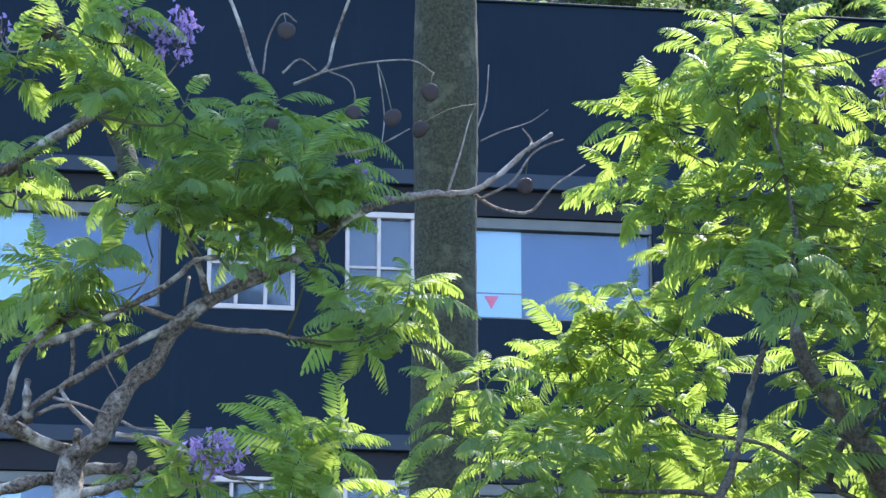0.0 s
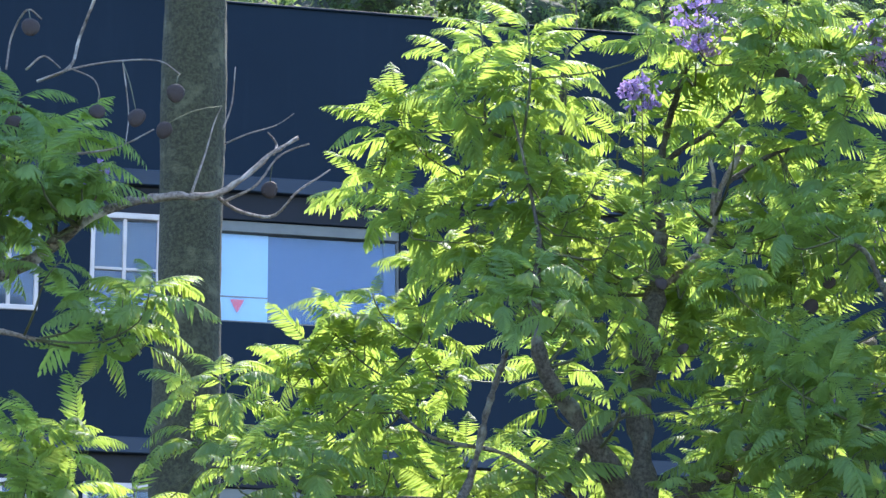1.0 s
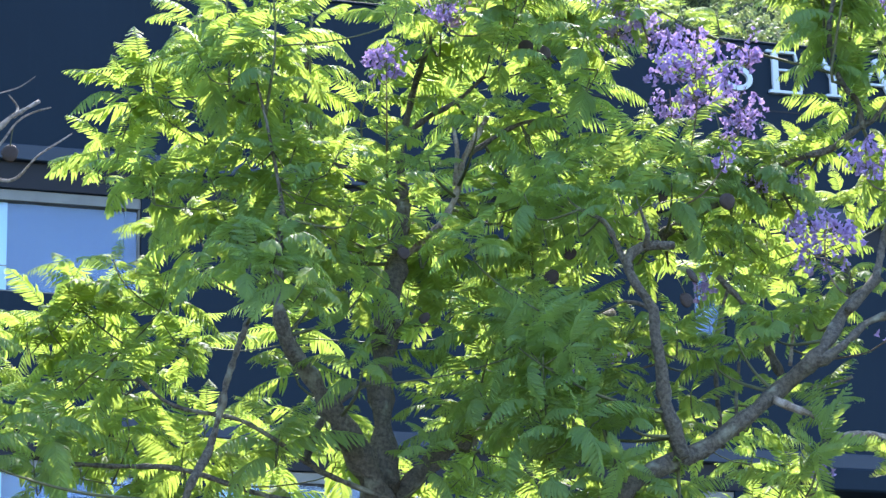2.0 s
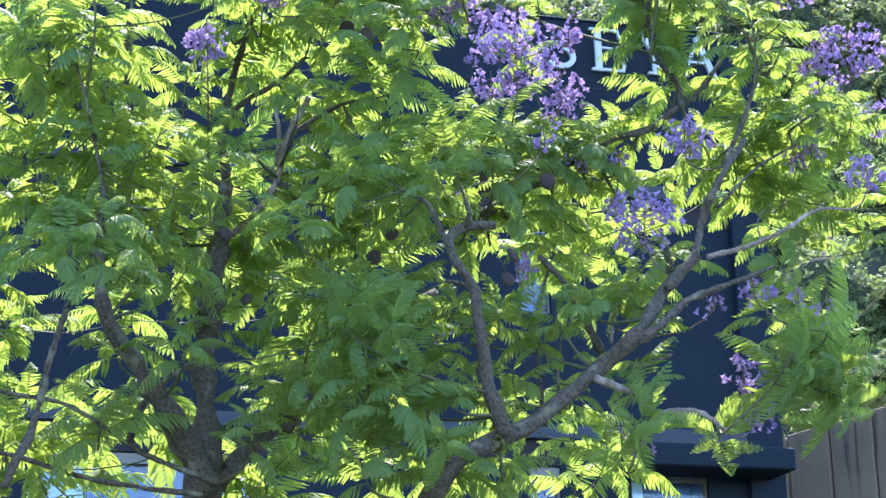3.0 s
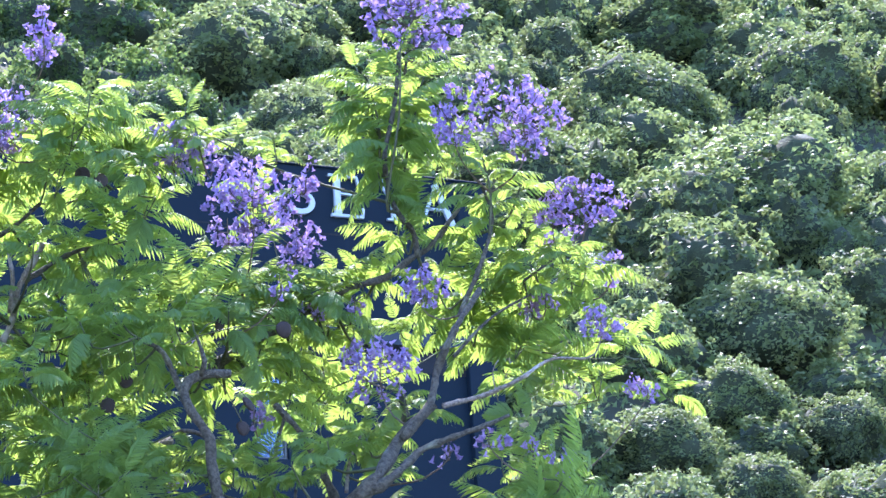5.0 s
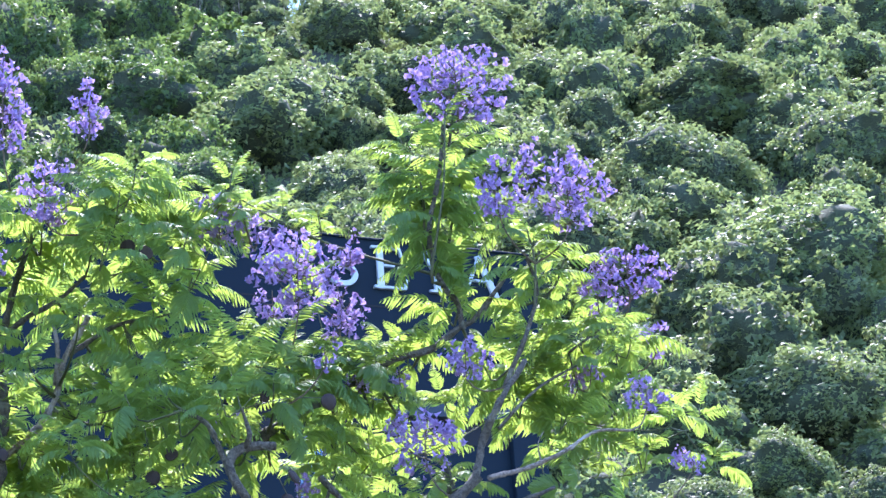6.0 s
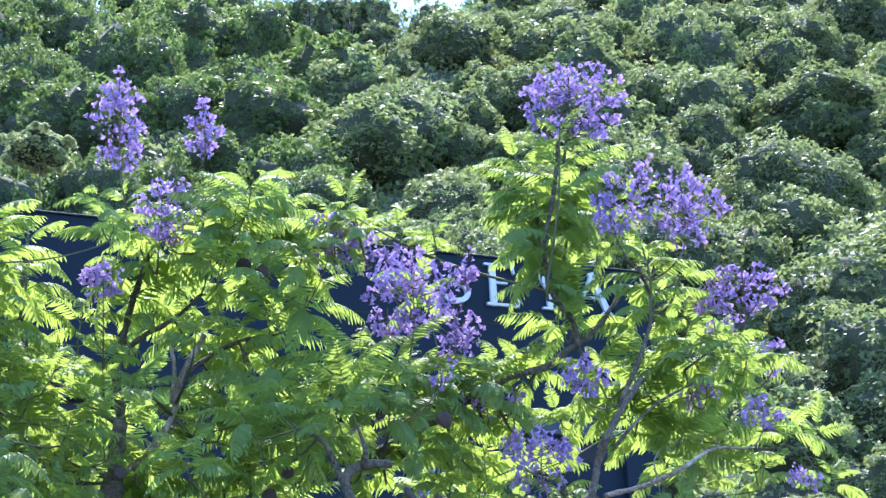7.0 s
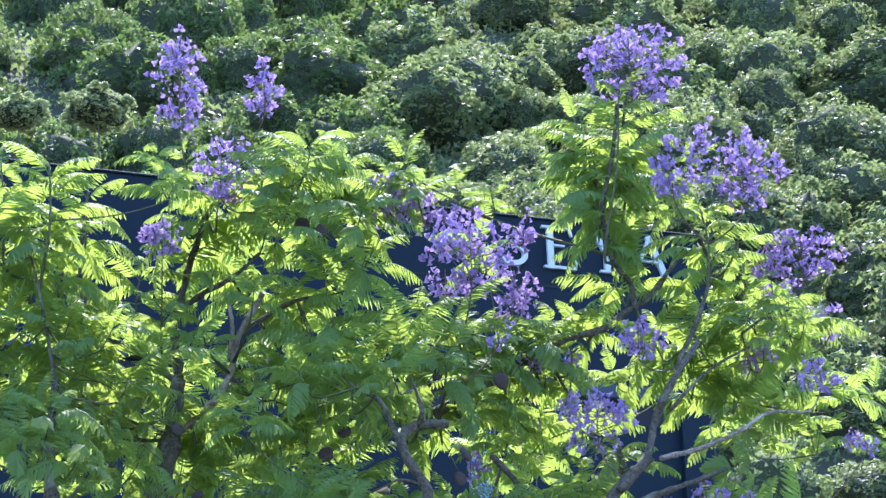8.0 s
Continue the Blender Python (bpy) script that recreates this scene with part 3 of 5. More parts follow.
def pod(owner, x, y, z):
    c = Vector((x, y, z)) - Vector(owner.location)
    ob = new("seed_pod", POD_MESH)
    ob.parent = owner
    ob.matrix_basis = Matrix.Translation(c) @ Euler((radians(rng.uniform(60, 105)), rng.uniform(-0.4, 0.4), rng.uniform(-0.7, 0.7))).to_matrix().to_4x4() @ Matrix.Scale(rng.uniform(0.030, 0.042), 4)
    ob["label"] = "flat dark brown woody pod"
    near, rad = min(WOOD[owner]["nodes"], key=lambda q: (q[0] - c).length - 0.6 * (q[0].z - c.z))
    add_twig(WOOD[owner]["twigs"], [near, near.lerp(c, 0.5) + Vector((0, 0, 0.03)), c + Vector((0, 0, 0.02))], 0.0025, 0.002)


def finish(owner):
    """Link the twigs and the fronds: the foremost 300 singly, those behind as one crown."""
    data = WOOD[owner]
    mesh_part("twig", data["twigs"][0], data["twigs"][1], TWIG, owner, smooth=True)["kind"] = "stuff"
    rows = sorted(data["fronds"], key=lambda q: q[0].translation.y)
    for m, k in rows[:300]:
        ob = new("frond", FROND_MESH[k])
        ob.parent = owner
        ob.matrix_basis = m
    if len(rows) > 300:
        packs = [(np.array([tuple(q) for q in v]), f) for v, f in FROND_DATA]
        allv, allf, n = [], [], 0
        for m, k in rows[300:]:
            a = np.array(m)
            v, f = packs[k]
            allv.append(v @ a[:3, :3].T + a[:3, 3])
            allf += [tuple(i + n for i in q) for q in f]
            n += len(v)
        ob = mesh_part("crown", np.concatenate(allv).tolist(), allf, FROND, owner, "mass of feathery green fronds")
        ob["kind"] = "stuff"


# ---- hillside trees ----
def crown_mesh(seed, leaves, lobes_n, leaf, flat):
    """A domed crown of unit radius: big lobes, each set with smaller clumps of leaves, over a dense core coloured dark
    for the shade between them.
    """
    r = np.random.RandomState(seed)
    i = np.arange(lobes_n) + 0.5
    z = 1.0 - 1.9 * i / lobes_n + r.uniform(-0.08, 0.08, lobes_n)
    a = i * 2.39996 + r.uniform(-0.35, 0.35, lobes_n)
    s = np.sqrt(np.clip(1 - z * z, 0.05, 1)) * r.uniform(0.85, 1.05, lobes_n)
    lobes = np.stack([s * np.cos(a), s * np.sin(a), z * flat], 1) * r.uniform(0.54, 0.86, (lobes_n, 1))
    size = r.uniform(0.13, 0.30, lobes_n)

    def unit(v):
        return v / np.linalg.norm(v, axis=1)[:, None]

    # clumps sit on the outer, upper side of the lobes
    per = 20
    d = unit(r.normal(size=(lobes_n * per, 3)) + 0.8 * np.repeat(unit(lobes), per, 0) + np.array([0, 0, 0.12]))
    clump = np.repeat(lobes, per, 0) + d * np.repeat(size, per)[:, None] * r.uniform(0.92, 1.24, (lobes_n * per, 1))
    crad = r.uniform(0.035, 0.085, lobes_n * per)
    pick = r.choice(len(clump), leaves, p=crad ** 2 / (crad ** 2).sum())
    e = unit(r.normal(size=(leaves, 3)) + 0.6 * d[pick] + np.array([0, 0, 0.15]))
    p = clump[pick] + e * (crad[pick] * r.uniform(0.55, 1.18, leaves))[:, None]
    nrm = unit(e * 0.8 + np.array([0, 0, 0.55]) + 0.45 * r.normal(size=(leaves, 3)))
    t = unit(np.cross(nrm, r.normal(size=(leaves, 3))))
    b = np.cross(nrm, t)
    k = leaf * r.uniform(0.55, 1.3, (leaves, 1))
    # the core follows the lobes, a little inside the leaves
    bm = bmesh.new()
    bmesh.ops.create_icosphere(bm, subdivisions=3, radius=1.0)
    way = unit(np.array([tuple(v.co) for v in bm.verts]))

    def reach(ways):
        dot = ways @ lobes.T
        gap = size ** 2 - ((lobes ** 2).sum(1) - dot ** 2)
        return np.maximum(np.where(gap > 0, dot + np.sqrt(np.maximum(gap, 0)), 0.0).max(1), 0.6)

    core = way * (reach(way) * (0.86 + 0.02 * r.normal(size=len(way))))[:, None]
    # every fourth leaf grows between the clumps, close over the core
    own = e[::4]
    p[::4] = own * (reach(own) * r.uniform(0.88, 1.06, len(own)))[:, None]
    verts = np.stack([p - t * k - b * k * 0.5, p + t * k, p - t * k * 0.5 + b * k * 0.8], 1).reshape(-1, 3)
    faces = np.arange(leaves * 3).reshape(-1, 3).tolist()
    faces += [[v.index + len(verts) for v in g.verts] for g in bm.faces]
    bm.free()
    return np.concatenate([verts, core]).tolist(), faces, leaves


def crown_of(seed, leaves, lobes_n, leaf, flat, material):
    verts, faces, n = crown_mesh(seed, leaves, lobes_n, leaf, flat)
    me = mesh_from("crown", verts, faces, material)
    me.materials.append(SHADE_CORE)
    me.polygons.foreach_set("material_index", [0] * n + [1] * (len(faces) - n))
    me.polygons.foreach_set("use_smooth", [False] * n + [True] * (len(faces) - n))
    return me


def thin_crown(seed, leaves):
    """An open crown of unit radius: leaf tufts held apart on bare boughs, sky between them."""
    r = np.random.RandomState(seed)
    verts, faces = [], []
    tufts = []
    for i in range(16):
        z, a = -0.7 + 1.7 * i / 16, i * 2.4 + r.uniform(-0.4, 0.4)
        s = 0.62 * math.sqrt(max(0.05, 1 - (z * 0.9) ** 2)) * r.uniform(0.5, 1.1)
        tip = Vector((s * math.cos(a), s * math.sin(a), z))
        v, f = tube([Vector((0, 0, z * 0.5 - 0.6)), tip * 0.5 + Vector((0, 0, -0.2)), tip], 0.022, 0.006, 4)
        faces += [tuple(q + len(verts) for q in g) for g in f]
        verts += v
        tufts.append((tip, r.uniform(0.14, 0.26)))
    v, f = tube([Vector((0, 0, -1.0)), Vector((0.03, 0.02, 0.0)), Vector((0, 0, 0.9))], 0.035, 0.01, 5)
    faces += [tuple(q + len(verts) for q in g) for g in f]
    verts += v
    wood = len(faces)
    for _ in range(leaves):
        tip, rad = tufts[r.randint(len(tufts))]
        d = Vector(r.normal(size=3)).normalized()
        p = tip + Vector((d.x, d.y, d.z * 0.6)) * rad * r.uniform(0.3, 1.0)
        t = Vector(r.normal(size=3)).normalized()
        b = t.cross(d + Vector((0, 0, 0.4))).normalized()
        k, n = 0.026 * r.uniform(0.6, 1.3), len(verts)
        verts += [p - t * k, p + b * k * 0.55, p + t * k, p - b * k * 0.55]
        faces.append((n, n + 1, n + 2, n + 3))
    me = mesh_from("crown", verts, faces, HILL_LEAF)
    me.materials.append(BARK_SUNLIT)
    me.polygons.foreach_set("material_index", [1] * wood + [0] * (len(faces) - wood))
    return me


HILL_CROWN = [crown_of(20 + i, 9800, 34 + 6 * i, 0.0335, 0.82, HILL_LEAF) for i in range(5)]
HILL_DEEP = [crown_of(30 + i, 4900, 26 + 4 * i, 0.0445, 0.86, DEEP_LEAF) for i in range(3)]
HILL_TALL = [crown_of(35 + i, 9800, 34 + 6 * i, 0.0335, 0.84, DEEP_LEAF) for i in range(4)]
HILL_THIN = [thin_crown(40 + i, 1500) for i in range(3)]
# Crown above the view, added so the tall trunk shades the first tree.
crown = new("crown", thin_crown(57, 9000))
crown.parent = palm
crown.matrix_basis = Matrix.Translation((0.75, 0.0, 12.45)) @ Matrix.Diagonal((1.9, 1.9, 1.6, 1))
HILL_SHRUB = [crown_of(60 + i, 6000, 14, 0.05, 0.8, SHRUB_LEAF) for i in range(2)]
HILL_FILL = [crown_of(80 + i, 3900, 24, 0.0475, 0.9, HILL_LEAF) for i in range(4)]
TRUNK_MESH = mesh_from("trunk", *tube(smooth_path([(0, 0, 0), (0.05, 0.02, 0.4), (0, 0, 1)], 0.25), 0.05, 0.025, 7), BARK, True)
HILL_KINDS = {0: (HILL_CROWN, "forest_tree", "dense dark green broadleaf tree on the hillside"), 1: (HILL_THIN, "ridge_tree", "thin-crowned tall tree on the ridge"),
              2: (HILL_SHRUB, "shrub", "pale yellow-green shrub behind the concrete wall"), 3: (HILL_FILL, "forest_tree", "dense dark green broadleaf tree on the hillside"),
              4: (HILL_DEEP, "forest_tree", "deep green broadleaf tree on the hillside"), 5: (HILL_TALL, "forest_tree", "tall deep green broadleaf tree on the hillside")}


def hill_tree(x, y, z, r, kind=0, slim=1.0, wide=1.15):
    """A tree whose crown centre stands at x, y, z, rooted in the slope."""
    # trees of the left stand take the shade-darkened leaf
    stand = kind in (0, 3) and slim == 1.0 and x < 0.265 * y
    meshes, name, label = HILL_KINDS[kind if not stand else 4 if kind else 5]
    if slim != 1.0:
        meshes = HILL_SHRUB
    g = land(x, y)
    t = new(name)
    t.location = (x, y, g - 0.1)
    tagged(t, label if slim == 1.0 else "slender round-crowned tree behind the navy roof", "shrub" if kind == 2 else "tree", "hillside wood")
    cr = new("crown", rng.choice(meshes))
    cr.parent = t
    flat, tall = 2 * r * wide / (1 + wide), 2 * r / (1 + wide) * (1.5 if kind == 1 else 1.3 if stand else 1.06)
    drape = 0.2 * tall if kind == 0 and slim == 1.0 else 0.0
    tall += drape
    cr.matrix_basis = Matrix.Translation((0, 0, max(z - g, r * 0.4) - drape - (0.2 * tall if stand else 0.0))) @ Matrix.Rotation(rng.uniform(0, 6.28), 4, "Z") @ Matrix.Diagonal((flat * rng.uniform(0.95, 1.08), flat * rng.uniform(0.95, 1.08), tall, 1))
    tk = new("trunk", TRUNK_MESH)
    tk.parent = t
    h = max(z - g, 0.6) + 0.1
    tk.matrix_basis = Matrix.Diagonal((min(4.0, h) * slim, min(4.0, h) * slim, h, 1))


for row in range(23):
    yy0 = 72 + row * 7.0
    for col in range(int(yy0 * 0.62 / 6.4) + 1):
        yy = yy0 + rng.uniform(-2.2, 2.2)
        xx = yy0 * 0.015 + col * 6.4 + rng.uniform(-2.2, 2.2)
        if yy < ridge(xx) - 2 and (yy > 118 or xx > 0.33 * yy):
            hill_tree(xx, yy, land(xx, yy) + rng.uniform(-2.2, -0.4), rng.choice((1.8, 2.4, 3.0, 3.8)), 3, wide=rng.uniform(0.8, 1.5))

def undergrowth():
    """Low leafy scrub that hides the soil between the trees of the slope."""
    r = np.random.RandomState(5)
    y = r.uniform(66.0, 224.0, 100000)
    x = y * r.uniform(0.02, 0.60, len(y))
    keep = (y > 118) | (x > 0.32 * y)
    x, y = x[keep], y[keep]
    z = np.array([land(a, b) for a, b in zip(x, y)])
    lump = np.array([noise.noise(Vector((a * 0.7, b * 0.7, 3.0))) for a, b in zip(x, y)])
    p = np.stack([x, y, z + r.uniform(0.0, 1.0, len(x)) * (0.6 + 0.6 * lump)], 1)
    t = r.normal(size=(len(x), 3))
    t /= np.linalg.norm(t, axis=1)[:, None]
    b = np.cross(t, r.normal(size=(len(x), 3)) + np.array([0, 0, 0.6]))
    b /= np.linalg.norm(b, axis=1)[:, None]
    k = r.uniform(0.12, 0.28, (len(x), 1))
    verts = np.stack([p - t * k - b * k * 0.5, p + t * k, p - t * k * 0.5 + b * k * 0.8], 1).reshape(-1, 3)
    ob = new("undergrowth", mesh_from("undergrowth", verts.tolist(), np.arange(len(verts)).reshape(-1, 3).tolist(), HILL_LEAF))
    tagged(ob, "dense low green scrub covering the wooded slope", "undergrowth", kind="stuff")


undergrowth()
# trees along the ridge line
for x, r in ((37.4, 2.2), (39.6, 2.5), (42.2, 2.2), (44.3, 2.6), (46.9, 2.3), (49.2, 2.4)):
    hill_tree(x, ridge(x) - 1.0, land(x, ridge(x) - 1.0) + 1.6, r, 3, wide=1.1)

# ---- first tree: gnarled, half bare ----
tree_a = tree("jacaranda_tree", -1.48, 10.60, "jacaranda tree with gnarled grey limbs, bare twigs and brown pods")
limb(tree_a, "trunk", 0.15, 0.045, (-1.73, 10.70, -0.05), (-1.68, 10.65, 1.5), (-1.53, 10.60, 2.9), (-1.486, 10.600, 3.791), (-1.480, 10.600, 3.902), (-1.458, 10.600, 4.008))
limb(tree_a, "limb", 0.038, 0.018, (-1.479, 10.600, 3.991), (-1.361, 10.563, 4.060), (-1.299, 10.544, 4.201), (-1.230, 10.585, 4.297), (-1.145, 10.552, 4.360), (-1.099, 10.539, 4.470), (-0.996, 10.586, 4.586), (-0.827, 10.659, 4.711), (-0.649, 10.642, 4.787), (-0.539, 10.637, 4.867), (-0.403, 10.561, 4.949), (-0.248, 10.600, 5.039))
limb(tree_a, "limb", 0.018, 0.007, (-0.271, 10.600, 5.032), (-0.092, 10.605, 5.054), (-0.002, 10.569, 5.045), (0.098, 10.554, 5.064), (0.221, 10.545, 5.152), (0.300, 10.560, 5.238), (0.397, 10.600, 5.309), bark=BARK_PALE)
limb(tree_a, "limb", 0.007, 0.003, (0.302, 10.600, 5.242), (0.315, 10.660, 5.306), (0.280, 10.600, 5.333), bark=BARK_PALE)
limb(tree_a, "limb", 0.009, 0.003, (0.087, 10.600, 5.055), (0.155, 10.646, 5.023), (0.233, 10.643, 4.996), (0.312, 10.642, 4.998), (0.399, 10.557, 5.076), (0.526, 10.600, 5.180), bark=BARK_PALE)
limb(tree_a, "limb", 0.007, 0.003, (0.110, 10.600, 5.039), (0.233, 10.573, 5.100), (0.313, 10.618, 5.227), (0.371, 10.632, 5.272), (0.444, 10.600, 5.285), bark=BARK_PALE)
limb(tree_a, "limb", 0.006, 0.002, (-0.018, 10.600, 5.067), (0.032, 10.650, 5.250), (0.066, 10.653, 5.383), (0.093, 10.600, 5.436), bark=BARK_PALE)
limb(tree_a, "limb", 0.004, 0.002, (0.111, 10.600, 5.280), (0.200, 10.542, 5.303), (0.314, 10.615, 5.369), (0.382, 10.600, 5.412), bark=BARK_PALE)
limb(tree_a, "limb", 0.004, 0.002, (0.100, 10.600, 5.340), (0.134, 10.624, 5.456), (0.146, 10.600, 5.604), bark=BARK_PALE)
limb(tree_a, "limb", 0.036, 0.036, (-2.102, 10.600, 4.158), (-1.883, 10.601, 4.159), (-1.699, 10.555, 4.103), (-1.594, 10.596, 4.057), (-1.451, 10.600, 4.006))
limb(tree_a, "stub", 0.020, 0.016, (-1.622, 10.500, 4.112), (-1.625, 10.443, 4.175), (-1.633, 10.500, 4.266))
limb(tree_a, "stub", 0.022, 0.022, (-1.440, 10.500, 3.979), (-1.445, 10.561, 4.037), (-1.435, 10.500, 4.074))
limb(tree_a, "limb", 0.018, 0.009, (-1.813, 10.600, 4.058), (-1.750, 10.651, 4.187), (-1.706, 10.607, 4.329), (-1.654, 10.572, 4.415), (-1.556, 10.657, 4.542), (-1.458, 10.610, 4.577), (-1.317, 10.600, 4.565))
limb(tree_a, "limb", 0.016, 0.010, (-1.581, 10.400, 4.381), (-1.418, 10.454, 4.465), (-1.246, 10.449, 4.554), (-1.091, 10.401, 4.635), (-0.994, 10.388, 4.718), (-0.908, 10.400, 4.737))
limb(tree_a, "limb", 0.016, 0.013, (-1.691, 10.500, 4.112), (-1.525, 10.514, 4.233), (-1.395, 10.490, 4.310), (-1.241, 10.453, 4.397), (-1.072, 10.473, 4.493), (-0.999, 10.500, 4.550))
limb(tree_a, "limb", 0.013, 0.009, (-1.264, 10.700, 4.630), (-1.054, 10.744, 4.568), (-0.844, 10.636, 4.508), (-0.733, 10.636, 4.501), (-0.592, 10.700, 4.484), bark=BARK_PALE)
limb(tree_a, "limb", 0.014, 0.016, (-1.052, 10.700, 4.899), (-1.013, 10.718, 4.810), (-0.972, 10.700, 4.665))
limb(tree_a, "limb", 0.009, 0.007, (-1.595, 10.500, 4.134), (-1.527, 10.469, 4.160), (-1.474, 10.505, 4.180), (-1.505, 10.496, 4.233), (-1.478, 10.478, 4.262), (-1.417, 10.500, 4.293), bark=BARK_PALE)
limb(tree_a, "limb", 0.009, 0.011, (-1.482, 10.500, 4.185), (-1.419, 10.570, 4.129), (-1.332, 10.500, 4.045), bark=BARK_PALE)
limb(tree_a, "limb", 0.007, 0.004, (-1.533, 10.500, 4.203), (-1.407, 10.457, 4.161), (-1.324, 10.500, 4.139), bark=BARK_PALE)
limb(tree_a, "limb", 0.013, 0.007, (-1.289, 10.500, 4.061), (-1.125, 10.488, 4.031), (-0.992, 10.458, 3.976), (-0.876, 10.519, 3.902), (-0.799, 10.500, 3.880), bark=BARK_PALE)
limb(tree_a, "limb", 0.007, 0.003, (-1.269, 10.500, 4.112), (-1.211, 10.469, 4.076), (-1.128, 10.500, 4.072), bark=BARK_PALE)
limb(tree_a, "limb", 0.021, 0.025, (-1.841, 10.700, 3.861), (-1.600, 10.680, 3.924), (-1.433, 10.735, 3.972), (-1.286, 10.700, 3.968))
limb(tree_a, "stub", 0.021, 0.014, (-1.270, 10.700, 3.942), (-1.247, 10.675, 3.985), (-1.251, 10.700, 4.029), bark=BARK_PALE)
limb(tree_a, "limb", 0.020, 0.011, (-1.477, 10.600, 3.836), (-1.306, 10.608, 3.877), (-1.204, 10.657, 3.937), (-1.145, 10.600, 3.957))
limb(tree_a, "limb", 0.007, 0.005, (-1.034, 10.600, 4.717), (-1.042, 10.544, 4.608), (-1.053, 10.600, 4.590), bark=BARK_PALE)
limb(tree_a, "limb", 0.005, 0.002, (-1.286, 10.600, 4.601), (-1.204, 10.539, 4.676), (-1.181, 10.600, 4.798))
limb(tree_a, "limb", 0.005, 0.002, (-1.368, 10.600, 4.423), (-1.334, 10.562, 4.329), (-1.296, 10.600, 4.260), bark=BARK_PALE)
limb(tree_a, "limb", 0.009, 0.007, (-1.484, 10.600, 4.464), (-1.481, 10.637, 4.383), (-1.490, 10.600, 4.271))
limb(tree_a, "limb", 0.020, 0.022, (-1.892, 10.400, 5.001), (-1.767, 10.416, 5.088), (-1.673, 10.363, 5.128), (-1.557, 10.376, 5.212), (-1.403, 10.400, 5.318))
# Darker trunk bark stands in for this limb's shade and green lichen.
limb(tree_a, "limb", 0.064, 0.029, (-1.521, 11.500, 5.958), (-1.451, 11.355, 5.696), (-1.394, 11.294, 5.484), (-1.298, 11.136, 5.230), (-1.122, 11.100, 5.083), bark=PALM_BARK)
limb(tree_a, "limb", 0.007, 0.009, (-0.914, 10.800, 5.966), (-0.862, 10.828, 5.827), (-0.826, 10.855, 5.713), (-0.781, 10.800, 5.594))
limb(tree_a, "limb", 0.006, 0.007, (-0.409, 10.800, 6.016), (-0.486, 10.864, 5.816), (-0.520, 10.833, 5.675), (-0.647, 10.800, 5.594))
limb(tree_a, "limb", 0.004, 0.004, (-0.773, 10.800, 5.643), (-0.759, 10.864, 5.816), (-0.695, 10.733, 5.877), (-0.640, 10.800, 5.866), bark=BARK_PALE)
limb(tree_a, "limb", 0.005, 0.003, (-0.647, 10.800, 5.594), (-0.508, 10.770, 5.642), (-0.327, 10.865, 5.717), (-0.163, 10.839, 5.712), (-0.075, 10.800, 5.643), bark=BARK_PALE)
limb(tree_a, "limb", 0.004, 0.002, (-0.510, 10.800, 5.653), (-0.416, 10.787, 5.601), (-0.388, 10.800, 5.496), bark=BARK_PALE)
limb(tree_a, "limb", 0.003, 0.002, (-0.306, 10.800, 5.687), (-0.279, 10.862, 5.494), (-0.286, 10.800, 5.338), bark=BARK_PALE)
limb(tree_a, "limb", 0.007, 0.003, (-0.585, 10.800, 5.277), (-0.414, 10.817, 5.307), (-0.312, 10.845, 5.341), (-0.174, 10.800, 5.403), bark=BARK_PALE)
limb(tree_a, "limb", 0.005, 0.003, (-0.694, 10.800, 5.643), (-0.624, 10.771, 5.694), (-0.556, 10.800, 5.655), bark=BARK_PALE)
limb(tree_a, "limb", 0.014, 0.009, (-0.748, 10.800, 4.776), (-0.767, 10.757, 4.975), (-0.767, 10.792, 5.347), (-0.738, 10.800, 5.520))
limb(tree_a, "limb", 0.007, 0.005, (-1.690, 10.600, 5.799), (-1.624, 10.549, 5.755), (-1.576, 10.600, 5.792))
spray(tree_a, -1.39, 10.60, 5.82, 0.28)
spray(tree_a, -1.49, 10.68, 5.77, 0.28, hang=0.5)
spray(tree_a, -1.29, 10.48, 5.79, 0.25)
spray(tree_a, -1.74, 10.53, 5.61, 0.27)
spray(tree_a, -1.79, 10.55, 5.69, 0.25)
spray(tree_a, -1.34, 10.39, 5.47, 0.27)
spray(tree_a, -1.03, 10.28, 5.35, 0.22)
spray(tree_a, -1.24, 10.39, 5.37, 0.27)
spray(tree_a, -1.46, 10.52, 5.45, 0.22)
spray(tree_a, -0.70, 10.61, 5.47, 0.25)
spray(tree_a, -0.82, 10.35, 5.30, 0.24)
spray(tree_a, -0.60, 10.83, 5.44, 0.25)
spray(tree_a, -0.49, 10.84, 5.45, 0.21)
spray(tree_a, -1.04, 10.73, 5.33, 0.25)
spray(tree_a, -1.15, 10.77, 5.25, 0.29)
spray(tree_a, -0.83, 10.28, 5.12, 0.26)
spray(tree_a, -0.61, 10.26, 5.08, 0.26)
spray(tree_a, -0.48, 10.77, 5.23, 0.23)
spray(tree_a, -1.37, 10.89, 5.20, 0.23)
spray(tree_a, -1.18, 10.44, 5.00, 0.24)
spray(tree_a, -0.97, 10.70, 5.12, 0.27)
spray(tree_a, -0.79, 10.74, 5.06, 0.29)
spray(tree_a, -0.60, 10.51, 4.99, 0.25)
spray(tree_a, -0.44, 10.42, 5.03, 0.18)
spray(tree_a, -0.91, 10.81, 5.03, 0.24, hang=1)
spray(tree_a, -0.76, 10.39, 4.89, 0.22, hang=1)
spray(tree_a, -0.64, 10.50, 4.94, 0.22, hang=1)
spray(tree_a, -0.53, 10.62, 4.99, 0.20, hang=1)
spray(tree_a, -1.00, 10.48, 4.97, 0.20, hang=1)
